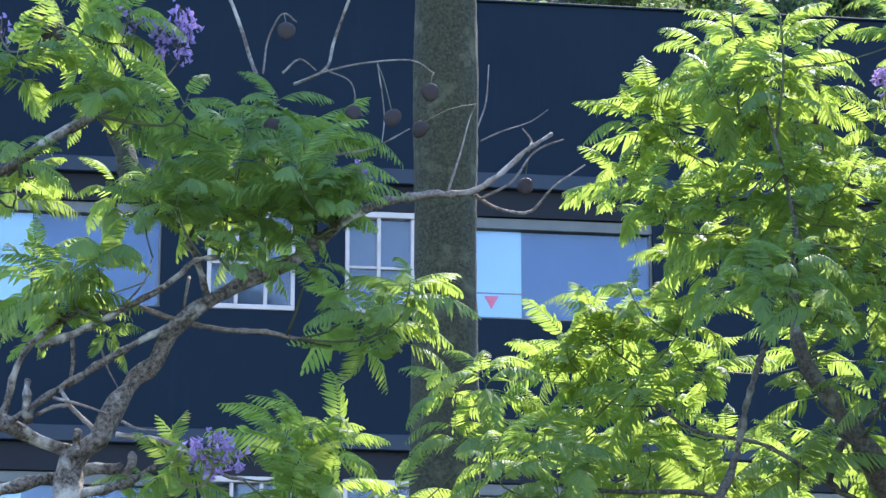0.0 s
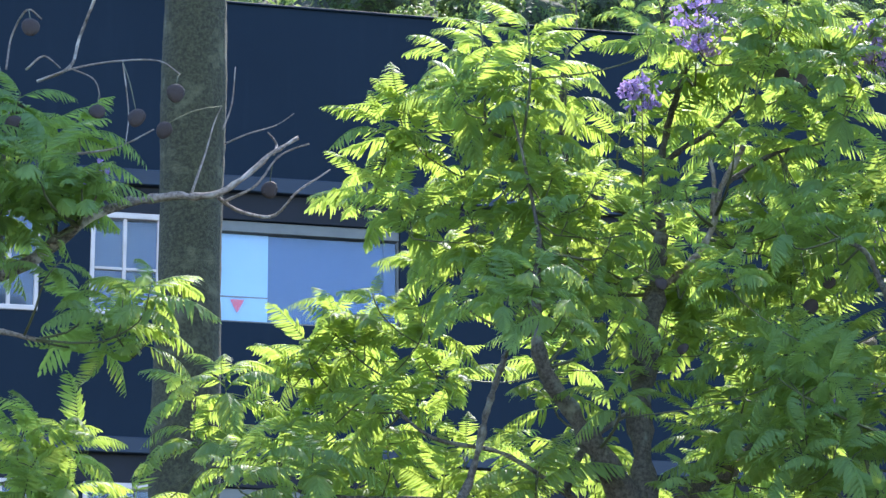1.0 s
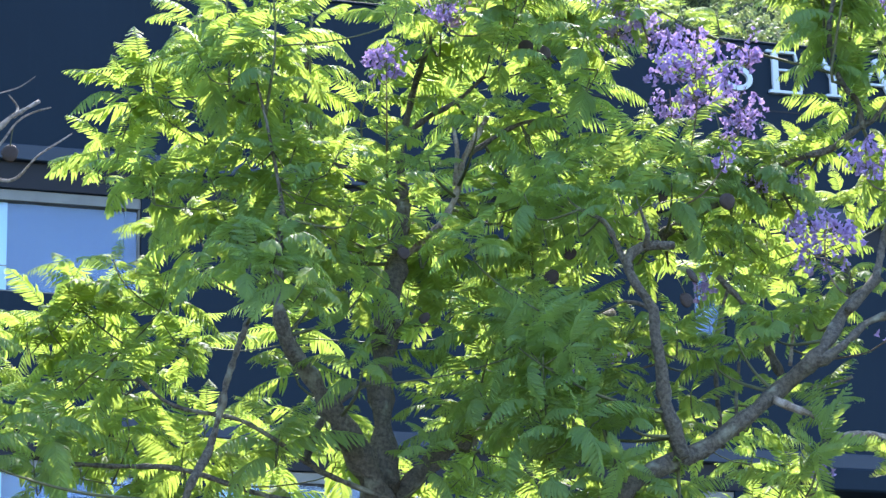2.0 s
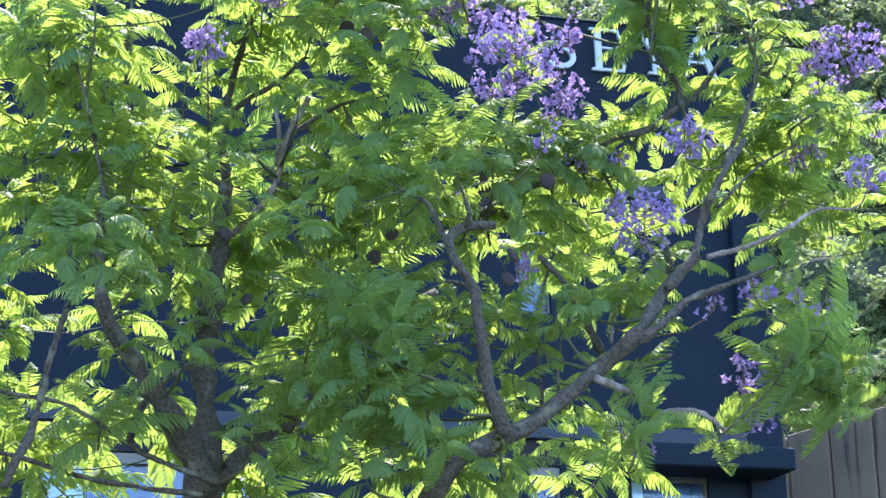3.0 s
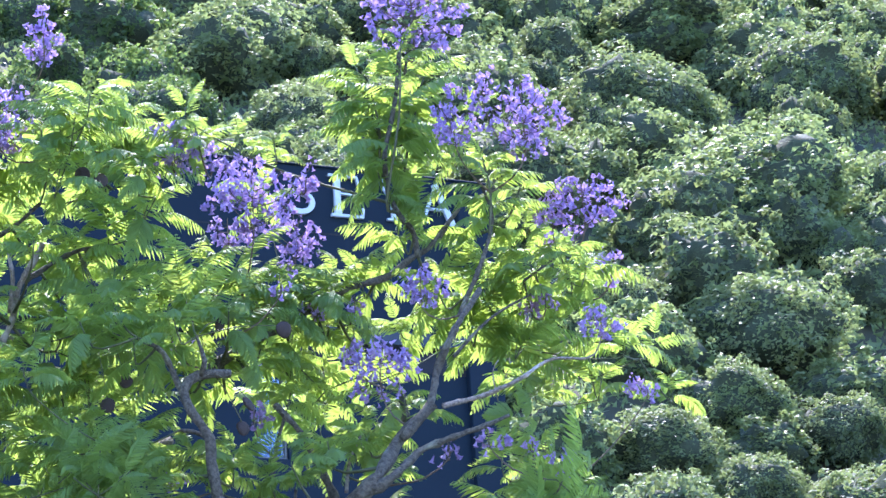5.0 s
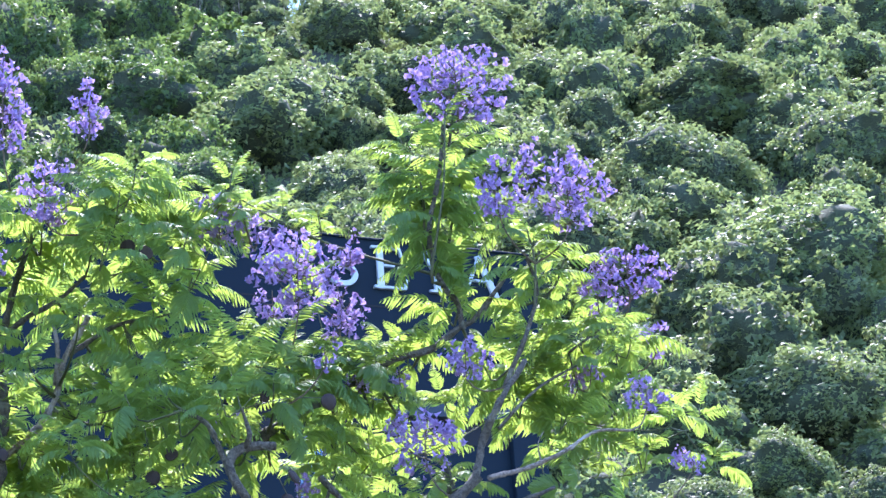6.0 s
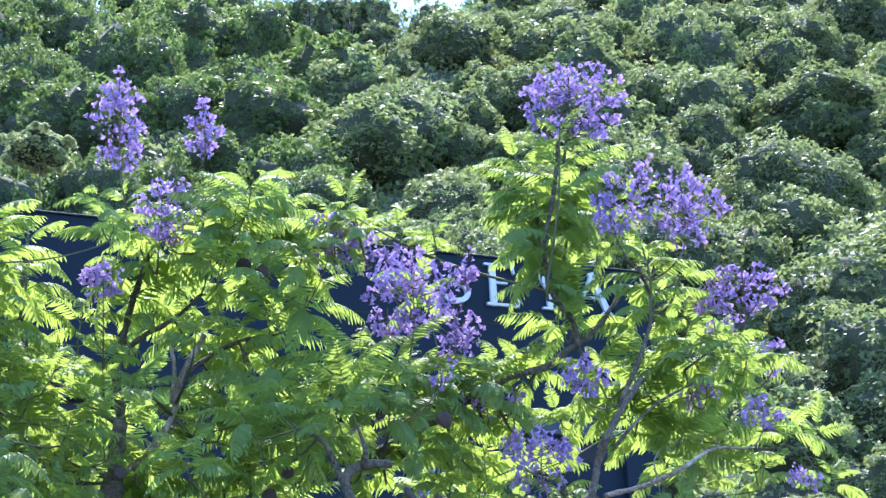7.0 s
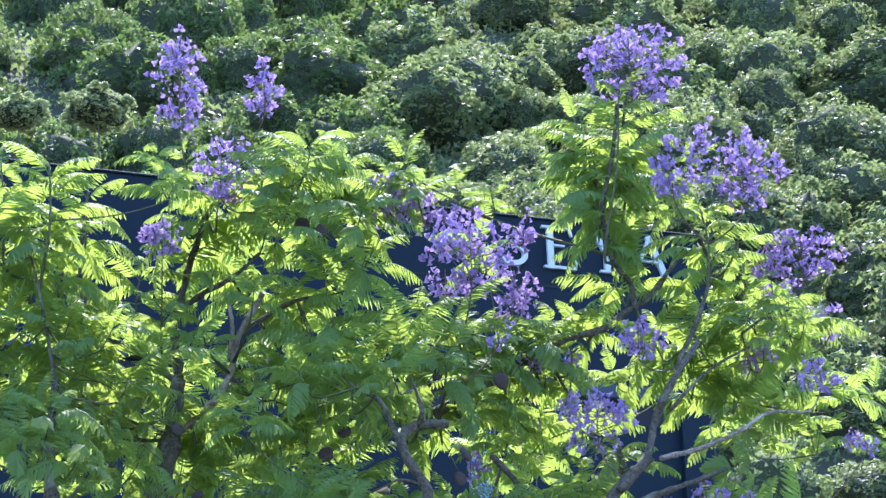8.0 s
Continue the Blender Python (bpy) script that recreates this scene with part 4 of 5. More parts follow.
spray(tree_a, -0.96, 10.88, 5.26, 0.26)
spray(tree_a, -0.73, 10.75, 5.17, 0.27)
spray(tree_a, -0.53, 10.49, 5.05, 0.25)
spray(tree_a, -1.07, 10.33, 5.00, 0.24)
spray(tree_a, -0.81, 10.33, 4.77, 0.20)
spray(tree_a, -0.68, 10.58, 5.32, 0.23)
spray(tree_a, -0.75, 10.76, 4.83, 0.14)
spray(tree_a, -1.68, 10.26, 5.14, 0.22)
spray(tree_a, -1.73, 10.61, 5.10, 0.23)
spray(tree_a, -1.64, 10.61, 5.19, 0.14)
spray(tree_a, -1.48, 10.39, 4.70, 0.28)
spray(tree_a, -1.69, 10.88, 4.84, 0.29)
spray(tree_a, -1.38, 10.47, 4.77, 0.28)
spray(tree_a, -1.58, 10.64, 4.66, 0.23)
spray(tree_a, -1.56, 10.66, 4.60, 0.18, hang=0.5)
spray(tree_a, -1.70, 10.91, 4.57, 0.13)
spray(tree_a, -1.33, 10.49, 4.47, 0.13, hang=0.5)
spray(tree_a, -0.51, 10.46, 4.74, 0.17, hang=0.5)
spray(tree_a, -0.27, 10.45, 4.60, 0.28)
spray(tree_a, -0.37, 10.92, 4.67, 0.29)
spray(tree_a, -0.16, 10.27, 4.61, 0.23)
spray(tree_a, -0.34, 10.92, 4.53, 0.26, hang=1)
spray(tree_a, -0.16, 10.64, 4.50, 0.20, hang=0.5)
spray(tree_a, -0.59, 11.20, 4.23, 0.30)
spray(tree_a, -0.66, 11.03, 4.20, 0.22)
spray(tree_a, -0.46, 11.21, 4.21, 0.29)
spray(tree_a, -0.62, 10.73, 3.95, 0.29)
spray(tree_a, -0.47, 10.80, 3.95, 0.25)
spray(tree_a, -1.08, 10.52, 3.96, 0.22, hang=0.5)
spray(tree_a, -1.00, 10.73, 3.93, 0.23, hang=1)
spray(tree_a, -1.20, 10.64, 3.92, 0.14)
panicle(tree_a, -1.10, 10.57, 5.74, 0.19, 0.25)
panicle(tree_a, -0.91, 10.40, 3.97, 0.25, 0.16)
panicle(tree_a, -1.17, 10.53, 5.14, 0.07, 0.04)
panicle(tree_a, -0.36, 10.42, 5.10, 0.07, 0.06)
panicle(tree_a, -1.84, 10.72, 5.82, 0.07, 0.09)
panicle(tree_a, -1.27, 10.50, 5.75, 0.09, 0.07)
pod(tree_a, -0.40, 10.71, 5.44)
pod(tree_a, -0.24, 10.55, 5.36)
pod(tree_a, -0.67, 10.60, 5.75)
pod(tree_a, -0.09, 10.72, 5.53)
pod(tree_a, -0.13, 10.49, 5.29)
pod(tree_a, -1.62, 10.53, 5.72)
pod(tree_a, -1.56, 10.45, 5.68)
pod(tree_a, -0.71, 10.69, 5.42)
pod(tree_a, -0.71, 10.47, 5.29)
pod(tree_a, 0.29, 10.66, 5.11)
# Unseen bough and sprays above the view, added to shade the foliage below.
limb(tree_a, "limb", 0.009, 0.005, (-0.914, 10.800, 5.966), (-0.958, 11.026, 6.341), (-0.808, 11.231, 6.668), (-0.499, 11.454, 6.850), (-0.202, 11.700, 6.935))
spray(tree_a, -0.42, 11.37, 6.68, 0.30)
spray(tree_a, -0.22, 11.37, 6.73, 0.27)
spray(tree_a, -0.54, 11.80, 7.06, 0.31)
spray(tree_a, -0.30, 11.66, 6.97, 0.30)
spray(tree_a, -0.44, 11.75, 7.21, 0.31)
spray(tree_a, -0.20, 11.76, 7.19, 0.31)
spray(tree_a, -0.55, 11.57, 6.82, 0.30)
spray(tree_a, -0.32, 11.51, 6.77, 0.29)
spray(tree_a, -0.12, 11.50, 6.76, 0.29)
# Second unseen limb, run up to carry added shading sprays.
limb(tree_a, "limb", 0.012, 0.006, (-0.409, 10.800, 6.016), (-0.274, 11.523, 6.663), (0.005, 12.272, 7.255), (0.380, 13.062, 7.682), (0.737, 13.800, 8.059))
spray(tree_a, -0.92, 11.11, 5.08, 0.20)
# These high sprays stay out of view and were added for their shade.
spray(tree_a, -0.60, 12.10, 7.35, 0.31)
spray(tree_a, -0.35, 12.00, 7.40, 0.31)
spray(tree_a, -0.10, 11.90, 7.10, 0.31)
spray(tree_a, 0.05, 11.80, 6.95, 0.31)
spray(tree_a, -0.40, 11.55, 7.00, 0.31)
spray(tree_a, -0.15, 12.20, 7.50, 0.31)

# second tree
tree_b = tree("jacaranda_tree", 2.01, 12.00, "full jacaranda tree with bright green feathery fronds and violet blossom")
limb(tree_b, "trunk", 0.17, 0.085, (2.110, 12.000, -0.050), (2.130, 12.000, 1.300), (2.050, 12.000, 2.800), (1.962, 11.998, 4.008), (1.994, 12.000, 4.065))
limb(tree_b, "limb", 0.071, 0.010, (1.964, 11.900, 3.969), (1.888, 11.846, 4.106), (1.743, 11.715, 4.318), (1.618, 11.690, 4.488), (1.496, 11.582, 4.644), (1.452, 11.516, 4.912), (1.476, 11.500, 5.211))
limb(tree_b, "limb", 0.061, 0.036, (1.986, 12.000, 4.039), (1.994, 12.081, 4.310), (1.995, 12.111, 4.575), (2.043, 12.171, 4.906), (2.116, 12.308, 5.241), (2.145, 12.300, 5.485))
limb(tree_b, "limb", 0.024, 0.010, (2.145, 12.300, 5.471), (2.133, 12.317, 5.738), (2.200, 12.366, 6.023), (2.251, 12.295, 6.211), (2.349, 12.329, 6.456), (2.411, 12.300, 6.678))
limb(tree_b, "limb", 0.016, 0.008, (2.170, 12.300, 5.831), (2.266, 12.265, 5.906), (2.386, 12.253, 5.977), (2.534, 12.300, 6.119))
limb(tree_b, "limb", 0.018, 0.008, (2.118, 12.300, 5.484), (1.972, 12.365, 5.609), (1.820, 12.321, 5.677), (1.710, 12.282, 5.791), (1.695, 12.343, 6.118), (1.723, 12.300, 6.385))
limb(tree_b, "limb", 0.010, 0.005, (1.476, 11.500, 5.198), (1.412, 11.528, 5.576), (1.360, 11.500, 5.771))
limb(tree_b, "limb", 0.056, 0.023, (2.019, 12.000, 4.015), (2.254, 12.092, 4.261), (2.514, 12.344, 4.453), (2.801, 12.402, 4.800), (3.197, 12.600, 5.068))
limb(tree_b, "limb", 0.017, 0.012, (1.033, 11.300, 3.854), (1.084, 11.290, 3.963), (1.152, 11.349, 4.106), (1.220, 11.271, 4.399), (1.301, 11.300, 4.638))
limb(tree_b, "limb", 0.018, 0.013, (2.136, 12.200, 5.210), (2.230, 12.201, 5.281), (2.351, 12.170, 5.452), (2.412, 12.182, 5.677), (2.522, 12.200, 5.881), bark=BARK_PALE)
limb(tree_b, "limb", 0.013, 0.008, (2.431, 12.200, 5.697), (2.572, 12.195, 5.798), (2.676, 12.145, 5.841), (2.805, 12.200, 5.888))
limb(tree_b, "limb", 0.013, 0.008, (2.367, 12.200, 5.544), (2.368, 12.148, 5.691), (2.355, 12.200, 5.874), bark=BARK_PALE)
limb(tree_b, "limb", 0.018, 0.010, (1.634, 12.000, 4.184), (1.684, 11.995, 4.336), (1.757, 11.972, 4.433), (1.939, 12.000, 4.572))
limb(tree_b, "limb", 0.013, 0.008, (1.997, 11.800, 3.974), (1.661, 11.844, 4.126), (1.363, 11.798, 4.309), (1.046, 11.767, 4.370), (0.879, 11.800, 4.498))
limb(tree_b, "limb", 0.013, 0.008, (1.922, 11.800, 3.924), (1.459, 11.797, 3.990), (1.045, 11.740, 4.093), (0.571, 11.738, 4.109), (0.172, 11.800, 4.236))
leafy_stem(tree_b, (1.70, 12.30, 5.88), (1.72, 12.30, 6.41), 11, 0.33)
leafy_stem(tree_b, (1.42, 11.60, 5.68), (1.45, 11.60, 6.23), 14, 0.36)
leafy_stem(tree_b, (1.28, 11.80, 5.82), (1.26, 11.80, 6.30), 12, 0.36)
leafy_stem(tree_b, (1.40, 12.10, 5.79), (1.41, 12.10, 6.31), 9, 0.34)
leafy_stem(tree_b, (1.55, 12.00, 5.66), (1.57, 12.00, 5.90), 6, 0.33)
leafy_stem(tree_b, (1.97, 12.40, 5.73), (1.99, 12.40, 6.04), 8, 0.34)
leafy_stem(tree_b, (1.52, 12.30, 5.51), (1.48, 12.30, 5.80), 8, 0.34)
leafy_stem(tree_b, (1.95, 12.60, 5.32), (1.99, 12.60, 5.59), 7, 0.33)
leafy_stem(tree_b, (1.63, 12.50, 6.05), (1.65, 12.50, 6.31), 4, 0.26)
spray(tree_b, 0.54, 13.00, 5.07, 0.26)
spray(tree_b, 0.78, 13.00, 5.17, 0.27)
spray(tree_b, 0.87, 13.00, 4.93, 0.28)
spray(tree_b, 1.08, 13.20, 5.24, 0.26)
spray(tree_b, 0.58, 12.70, 4.72, 0.28)
spray(tree_b, 0.84, 13.30, 4.73, 0.28)
spray(tree_b, 1.10, 13.30, 4.90, 0.27)
spray(tree_b, 0.39, 12.50, 4.43, 0.26)
spray(tree_b, 0.72, 13.10, 4.45, 0.27)
spray(tree_b, 0.97, 13.10, 4.43, 0.27)
spray(tree_b, 1.20, 13.10, 5.04, 0.25)
spray(tree_b, 1.16, 12.18, 6.31, 0.25)
spray(tree_b, 1.11, 11.54, 5.90, 0.28)
spray(tree_b, 0.92, 12.14, 6.05, 0.27)
spray(tree_b, 1.01, 12.20, 5.92, 0.30)
spray(tree_b, 0.83, 12.13, 5.96, 0.25)
spray(tree_b, 1.17, 12.25, 5.88, 0.30)
spray(tree_b, 0.77, 12.34, 5.74, 0.27)
spray(tree_b, 0.89, 11.96, 5.54, 0.27)
spray(tree_b, 0.94, 11.88, 5.41, 0.24)
spray(tree_b, 0.74, 12.52, 5.69, 0.20)
spray(tree_b, 1.34, 11.86, 5.60, 0.27)
spray(tree_b, 1.55, 12.12, 5.69, 0.27)
spray(tree_b, 2.02, 11.96, 5.68, 0.21)
spray(tree_b, 1.19, 11.82, 5.43, 0.28)
spray(tree_b, 1.63, 11.78, 5.48, 0.26)
spray(tree_b, 1.16, 12.42, 5.45, 0.29)
spray(tree_b, 1.04, 12.56, 5.44, 0.25)
spray(tree_b, 1.29, 11.82, 5.23, 0.28)
spray(tree_b, 1.39, 10.93, 4.89, 0.26)
spray(tree_b, 1.84, 12.40, 5.42, 0.29)
spray(tree_b, 2.08, 12.41, 5.44, 0.25)
spray(tree_b, 1.19, 12.41, 5.23, 0.29)
spray(tree_b, 1.27, 10.92, 4.77, 0.23, hang=0.5)
spray(tree_b, 1.51, 10.95, 4.73, 0.23, hang=0.5)
spray(tree_b, 1.84, 11.56, 4.87, 0.24, hang=0.5)
spray(tree_b, 1.04, 12.14, 5.02, 0.26)
spray(tree_b, 0.64, 12.42, 5.13, 0.26)
spray(tree_b, 0.52, 12.43, 4.98, 0.28)
spray(tree_b, 0.77, 12.33, 4.98, 0.27)
spray(tree_b, 0.62, 12.49, 4.89, 0.29)
spray(tree_b, 0.43, 12.41, 4.87, 0.25)
spray(tree_b, 0.78, 11.86, 5.04, 0.16)
spray(tree_b, 0.13, 11.77, 4.64, 0.28)
spray(tree_b, -0.03, 11.96, 4.66, 0.24)
spray(tree_b, 0.01, 11.69, 4.37, 0.28)
spray(tree_b, 0.15, 11.13, 4.13, 0.27)
spray(tree_b, -0.24, 11.83, 4.14, 0.23)
spray(tree_b, 0.41, 12.04, 4.46, 0.29)
spray(tree_b, 0.51, 11.55, 4.25, 0.28)
spray(tree_b, 0.81, 12.14, 4.65, 0.29)
spray(tree_b, 1.10, 12.04, 4.25, 0.27)
spray(tree_b, 0.44, 11.59, 4.09, 0.28)
spray(tree_b, 1.49, 11.76, 4.27, 0.29)
spray(tree_b, 1.77, 12.36, 4.48, 0.28)
spray(tree_b, 1.29, 12.00, 4.22, 0.24)
spray(tree_b, 1.58, 12.12, 4.69, 0.26)
spray(tree_b, 1.81, 11.46, 4.52, 0.22)
spray(tree_b, 2.31, 12.16, 6.34, 0.30)
spray(tree_b, 2.15, 12.33, 6.31, 0.25)
spray(tree_b, 1.99, 11.55, 6.18, 0.21)
spray(tree_b, 2.21, 12.39, 6.11, 0.28)
spray(tree_b, 2.43, 12.55, 6.41, 0.29)
spray(tree_b, 2.58, 12.17, 6.35, 0.30)
spray(tree_b, 2.85, 12.54, 6.39, 0.30)
spray(tree_b, 3.03, 12.36, 6.44, 0.30)
spray(tree_b, 2.97, 11.95, 6.03, 0.29)
spray(tree_b, 2.87, 12.33, 6.03, 0.30)
spray(tree_b, 2.67, 12.20, 5.89, 0.27)
spray(tree_b, 2.38, 11.69, 5.74, 0.22)
spray(tree_b, 2.83, 12.42, 6.54, 0.28)
spray(tree_b, 3.02, 11.67, 6.26, 0.21)
spray(tree_b, 2.94, 12.17, 6.57, 0.27)
spray(tree_b, 2.51, 11.60, 6.32, 0.26)
spray(tree_b, 2.50, 12.18, 5.52, 0.25)
spray(tree_b, 2.71, 12.51, 5.83, 0.29)
spray(tree_b, 2.79, 11.92, 5.61, 0.29)
spray(tree_b, 3.00, 12.17, 5.64, 0.29)
spray(tree_b, 3.12, 12.06, 5.74, 0.27)
spray(tree_b, 2.63, 12.30, 5.54, 0.29)
spray(tree_b, 2.85, 12.47, 5.54, 0.29)
spray(tree_b, 3.04, 12.34, 5.51, 0.28)
spray(tree_b, 2.20, 11.98, 5.61, 0.15)
spray(tree_b, 2.27, 12.28, 5.28, 0.28)
spray(tree_b, 2.51, 12.41, 5.34, 0.28)
spray(tree_b, 2.73, 12.33, 5.28, 0.29)
spray(tree_b, 3.08, 12.08, 5.34, 0.26)
spray(tree_b, 2.19, 12.46, 5.08, 0.28)
spray(tree_b, 2.37, 12.43, 5.10, 0.29)
spray(tree_b, 2.52, 11.34, 4.70, 0.24, hang=0.5)
spray(tree_b, 2.88, 12.03, 4.92, 0.29)
spray(tree_b, 2.02, 12.14, 4.83, 0.24)
spray(tree_b, 2.46, 12.02, 4.68, 0.28)
spray(tree_b, 2.65, 11.95, 4.64, 0.25, hang=0.5)
spray(tree_b, 2.30, 12.39, 4.63, 0.22)
spray(tree_b, 2.40, 12.01, 4.42, 0.28)
spray(tree_b, 2.55, 11.65, 4.31, 0.28)
spray(tree_b, 2.64, 11.09, 4.23, 0.26)
spray(tree_b, 2.80, 11.58, 4.17, 0.27)
spray(tree_b, 2.11, 11.55, 4.16, 0.23)
spray(tree_b, 2.96, 11.69, 4.57, 0.24)
spray(tree_b, 3.13, 11.98, 4.86, 0.24)
spray(tree_b, 2.61, 11.51, 6.36, 0.23)
spray(tree_b, 2.54, 11.52, 6.25, 0.27)
spray(tree_b, 2.97, 12.35, 6.61, 0.25)
spray(tree_b, 2.41, 11.62, 6.22, 0.25)
spray(tree_b, 2.89, 12.36, 6.40, 0.29)
spray(tree_b, 2.47, 11.53, 6.01, 0.25)
spray(tree_b, 2.87, 11.63, 6.11, 0.27)
spray(tree_b, 3.05, 11.72, 6.32, 0.17)
spray(tree_b, 2.69, 11.99, 6.45, 0.20)
spray(tree_b, 2.91, 12.31, 6.55, 0.21)
spray(tree_b, 2.14, 12.15, 6.53, 0.16)
spray(tree_b, 1.95, 11.75, 6.38, 0.15)
spray(tree_b, 2.17, 12.04, 6.40, 0.18)
spray(tree_b, 2.02, 12.92, 5.42, 0.30)
spray(tree_b, 1.81, 13.83, 5.37, 0.29)
spray(tree_b, 2.77, 13.66, 5.41, 0.30)
spray(tree_b, 2.65, 13.03, 5.02, 0.30)
spray(tree_b, 2.70, 13.51, 4.86, 0.30)
spray(tree_b, 1.73, 13.85, 4.71, 0.34)
spray(tree_b, 1.92, 13.13, 4.53, 0.32)
spray(tree_b, 2.60, 12.98, 4.53, 0.27)
spray(tree_b, 1.60, 13.54, 4.36, 0.32)
spray(tree_b, 2.30, 13.08, 4.31, 0.32)
spray(tree_b, 2.45, 13.11, 4.26, 0.32)
spray(tree_b, 0.91, 12.83, 4.59, 0.29)
spray(tree_b, 1.33, 13.38, 4.67, 0.29)
spray(tree_b, 1.04, 12.87, 4.33, 0.29)
spray(tree_b, 1.36, 13.19, 4.33, 0.28)
spray(tree_b, 0.67, 13.25, 4.63, 0.27)
spray(tree_b, 1.21, 13.26, 5.09, 0.27)
spray(tree_b, 2.70, 12.54, 5.96, 0.26)
spray(tree_b, 2.87, 13.05, 5.63, 0.32)
spray(tree_b, 1.40, 11.58, 5.05, 0.24, hang=1)
spray(tree_b, 1.56, 12.19, 5.44, 0.23)
spray(tree_b, 1.55, 11.59, 5.00, 0.24, hang=1)
spray(tree_b, 1.67, 12.23, 5.41, 0.23)
spray(tree_b, 1.68, 11.67, 4.93, 0.24, hang=1)
spray(tree_b, 1.82, 12.34, 5.33, 0.23)
spray(tree_b, 1.26, 11.66, 5.01, 0.24, hang=1)
spray(tree_b, 1.41, 12.29, 5.42, 0.23)
spray(tree_b, 1.79, 11.59, 4.83, 0.24, hang=1)
spray(tree_b, 1.94, 12.26, 5.23, 0.23)
spray(tree_b, 1.10, 11.52, 4.94, 0.23, hang=0.5)
spray(tree_b, 1.72, 11.44, 5.45, 0.25)
spray(tree_b, 1.62, 11.56, 5.34, 0.24)
spray(tree_b, 1.92, 11.68, 5.40, 0.22)
spray(tree_b, 1.79, 11.52, 5.24, 0.22)
spray(tree_b, 1.54, 11.53, 5.49, 0.22)
spray(tree_b, 2.65, 13.39, 6.60, 0.29)
spray(tree_b, 2.52, 12.56, 6.08, 0.22)
spray(tree_b, 2.34, 13.04, 5.86, 0.28)
spray(tree_b, 2.31, 13.44, 5.57, 0.28)
spray(tree_b, 1.67, 12.86, 5.39, 0.24)
panicle(tree_b, 2.106, 12.017, 6.862, 0.24, 0.46)
panicle(tree_b, 2.506, 12.011, 6.862, 0.18, 0.29)
panicle(tree_b, 2.225, 11.632, 6.270, 0.29, 0.27)
panicle(tree_b, 1.959, 11.650, 5.936, 0.14, 0.26)
panicle(tree_b, 3.021, 11.656, 6.217, 0.21, 0.24)
pod(tree_b, 2.68, 11.50, 5.22)
pod(tree_b, 2.66, 11.61, 5.24)
pod(tree_b, 2.68, 11.65, 4.96)
pod(tree_b, 2.09, 11.55, 4.73)
pod(tree_b, 2.61, 11.71, 6.05)
pod(tree_b, 2.65, 11.53, 5.96)
pod(tree_b, 2.00, 11.52, 5.01)
pod(tree_b, 2.74, 11.55, 5.04)

# third tree
tree_c = tree("jacaranda_tree", 2.89, 11.60, "spreading jacaranda tree with open crown, violet blossom and lichened limbs")
limb(tree_c, "trunk", 0.15, 0.06, (2.590, 11.800, -0.050), (2.640, 11.800, 1.300), (2.770, 11.700, 2.700), (2.841, 11.608, 3.722), (2.903, 11.607, 3.917))
limb(tree_c, "limb", 0.048, 0.022, (2.787, 11.257, 3.798), (2.852, 11.198, 3.905), (2.987, 11.218, 4.016), (3.242, 11.318, 4.127), (3.412, 11.271, 4.251), (3.606, 11.291, 4.410), (3.716, 11.192, 4.514), (3.900, 11.324, 4.746), (4.046, 11.259, 4.894))
limb(tree_c, "limb", 0.031, 0.019, (3.121, 11.208, 4.061), (3.052, 11.205, 4.292), (3.013, 11.161, 4.525), (3.004, 11.153, 4.684), (2.926, 11.153, 4.796), (2.910, 11.208, 4.911), (2.976, 11.208, 4.975), (3.113, 11.200, 4.990))
limb(tree_c, "limb", 0.014, 0.010, (2.920, 11.200, 4.834), (2.875, 11.245, 4.998), (2.812, 11.197, 5.078), (2.711, 11.196, 5.132))
limb(tree_c, "limb", 0.012, 0.007, (2.979, 11.199, 4.972), (2.988, 11.143, 5.018), (2.973, 11.198, 5.148))
limb(tree_c, "limb", 0.012, 0.007, (3.029, 11.202, 4.685), (2.969, 11.244, 4.734), (2.884, 11.200, 4.734))
limb(tree_c, "limb", 0.024, 0.010, (3.689, 11.209, 4.462), (3.809, 11.170, 4.542), (3.975, 11.255, 4.676), (4.146, 11.205, 4.748), (4.379, 11.212, 4.833))
limb(tree_c, "limb", 0.013, 0.006, (4.073, 11.209, 4.870), (4.280, 11.247, 4.938), (4.437, 11.191, 5.001), (4.609, 11.232, 5.109), (4.764, 11.213, 5.108), bark=BARK_PALE)
limb(tree_c, "limb", 0.005, 0.002, (4.475, 11.611, 5.066), (4.473, 11.622, 5.164), (4.500, 11.610, 5.215), bark=BARK_PALE)
limb(tree_c, "limb", 0.017, 0.010, (3.528, 11.209, 4.323), (3.717, 11.259, 4.263), (3.775, 11.180, 4.171), (3.999, 11.273, 4.194), (4.100, 11.216, 4.094), bark=BARK_PALE)
limb(tree_c, "limb", 0.010, 0.007, (3.762, 11.410, 4.430), (3.873, 11.466, 4.458), (3.948, 11.411, 4.484), bark=BARK_PALE)
limb(tree_c, "limb", 0.020, 0.012, (3.718, 11.709, 4.562), (3.651, 11.756, 4.756), (3.542, 11.672, 4.877), (3.452, 11.703, 5.001))
limb(tree_c, "limb", 0.010, 0.006, (3.733, 11.609, 4.576), (3.767, 11.643, 4.729), (3.825, 11.607, 4.851), bark=BARK_PALE)
limb(tree_c, "limb", 0.013, 0.008, (3.495, 11.909, 4.270), (3.489, 11.944, 4.565), (3.500, 11.917, 4.796), (3.556, 11.904, 5.007))
limb(tree_c, "limb", 0.010, 0.008, (3.567, 11.909, 4.323), (3.556, 11.863, 4.494), (3.591, 11.907, 4.663))
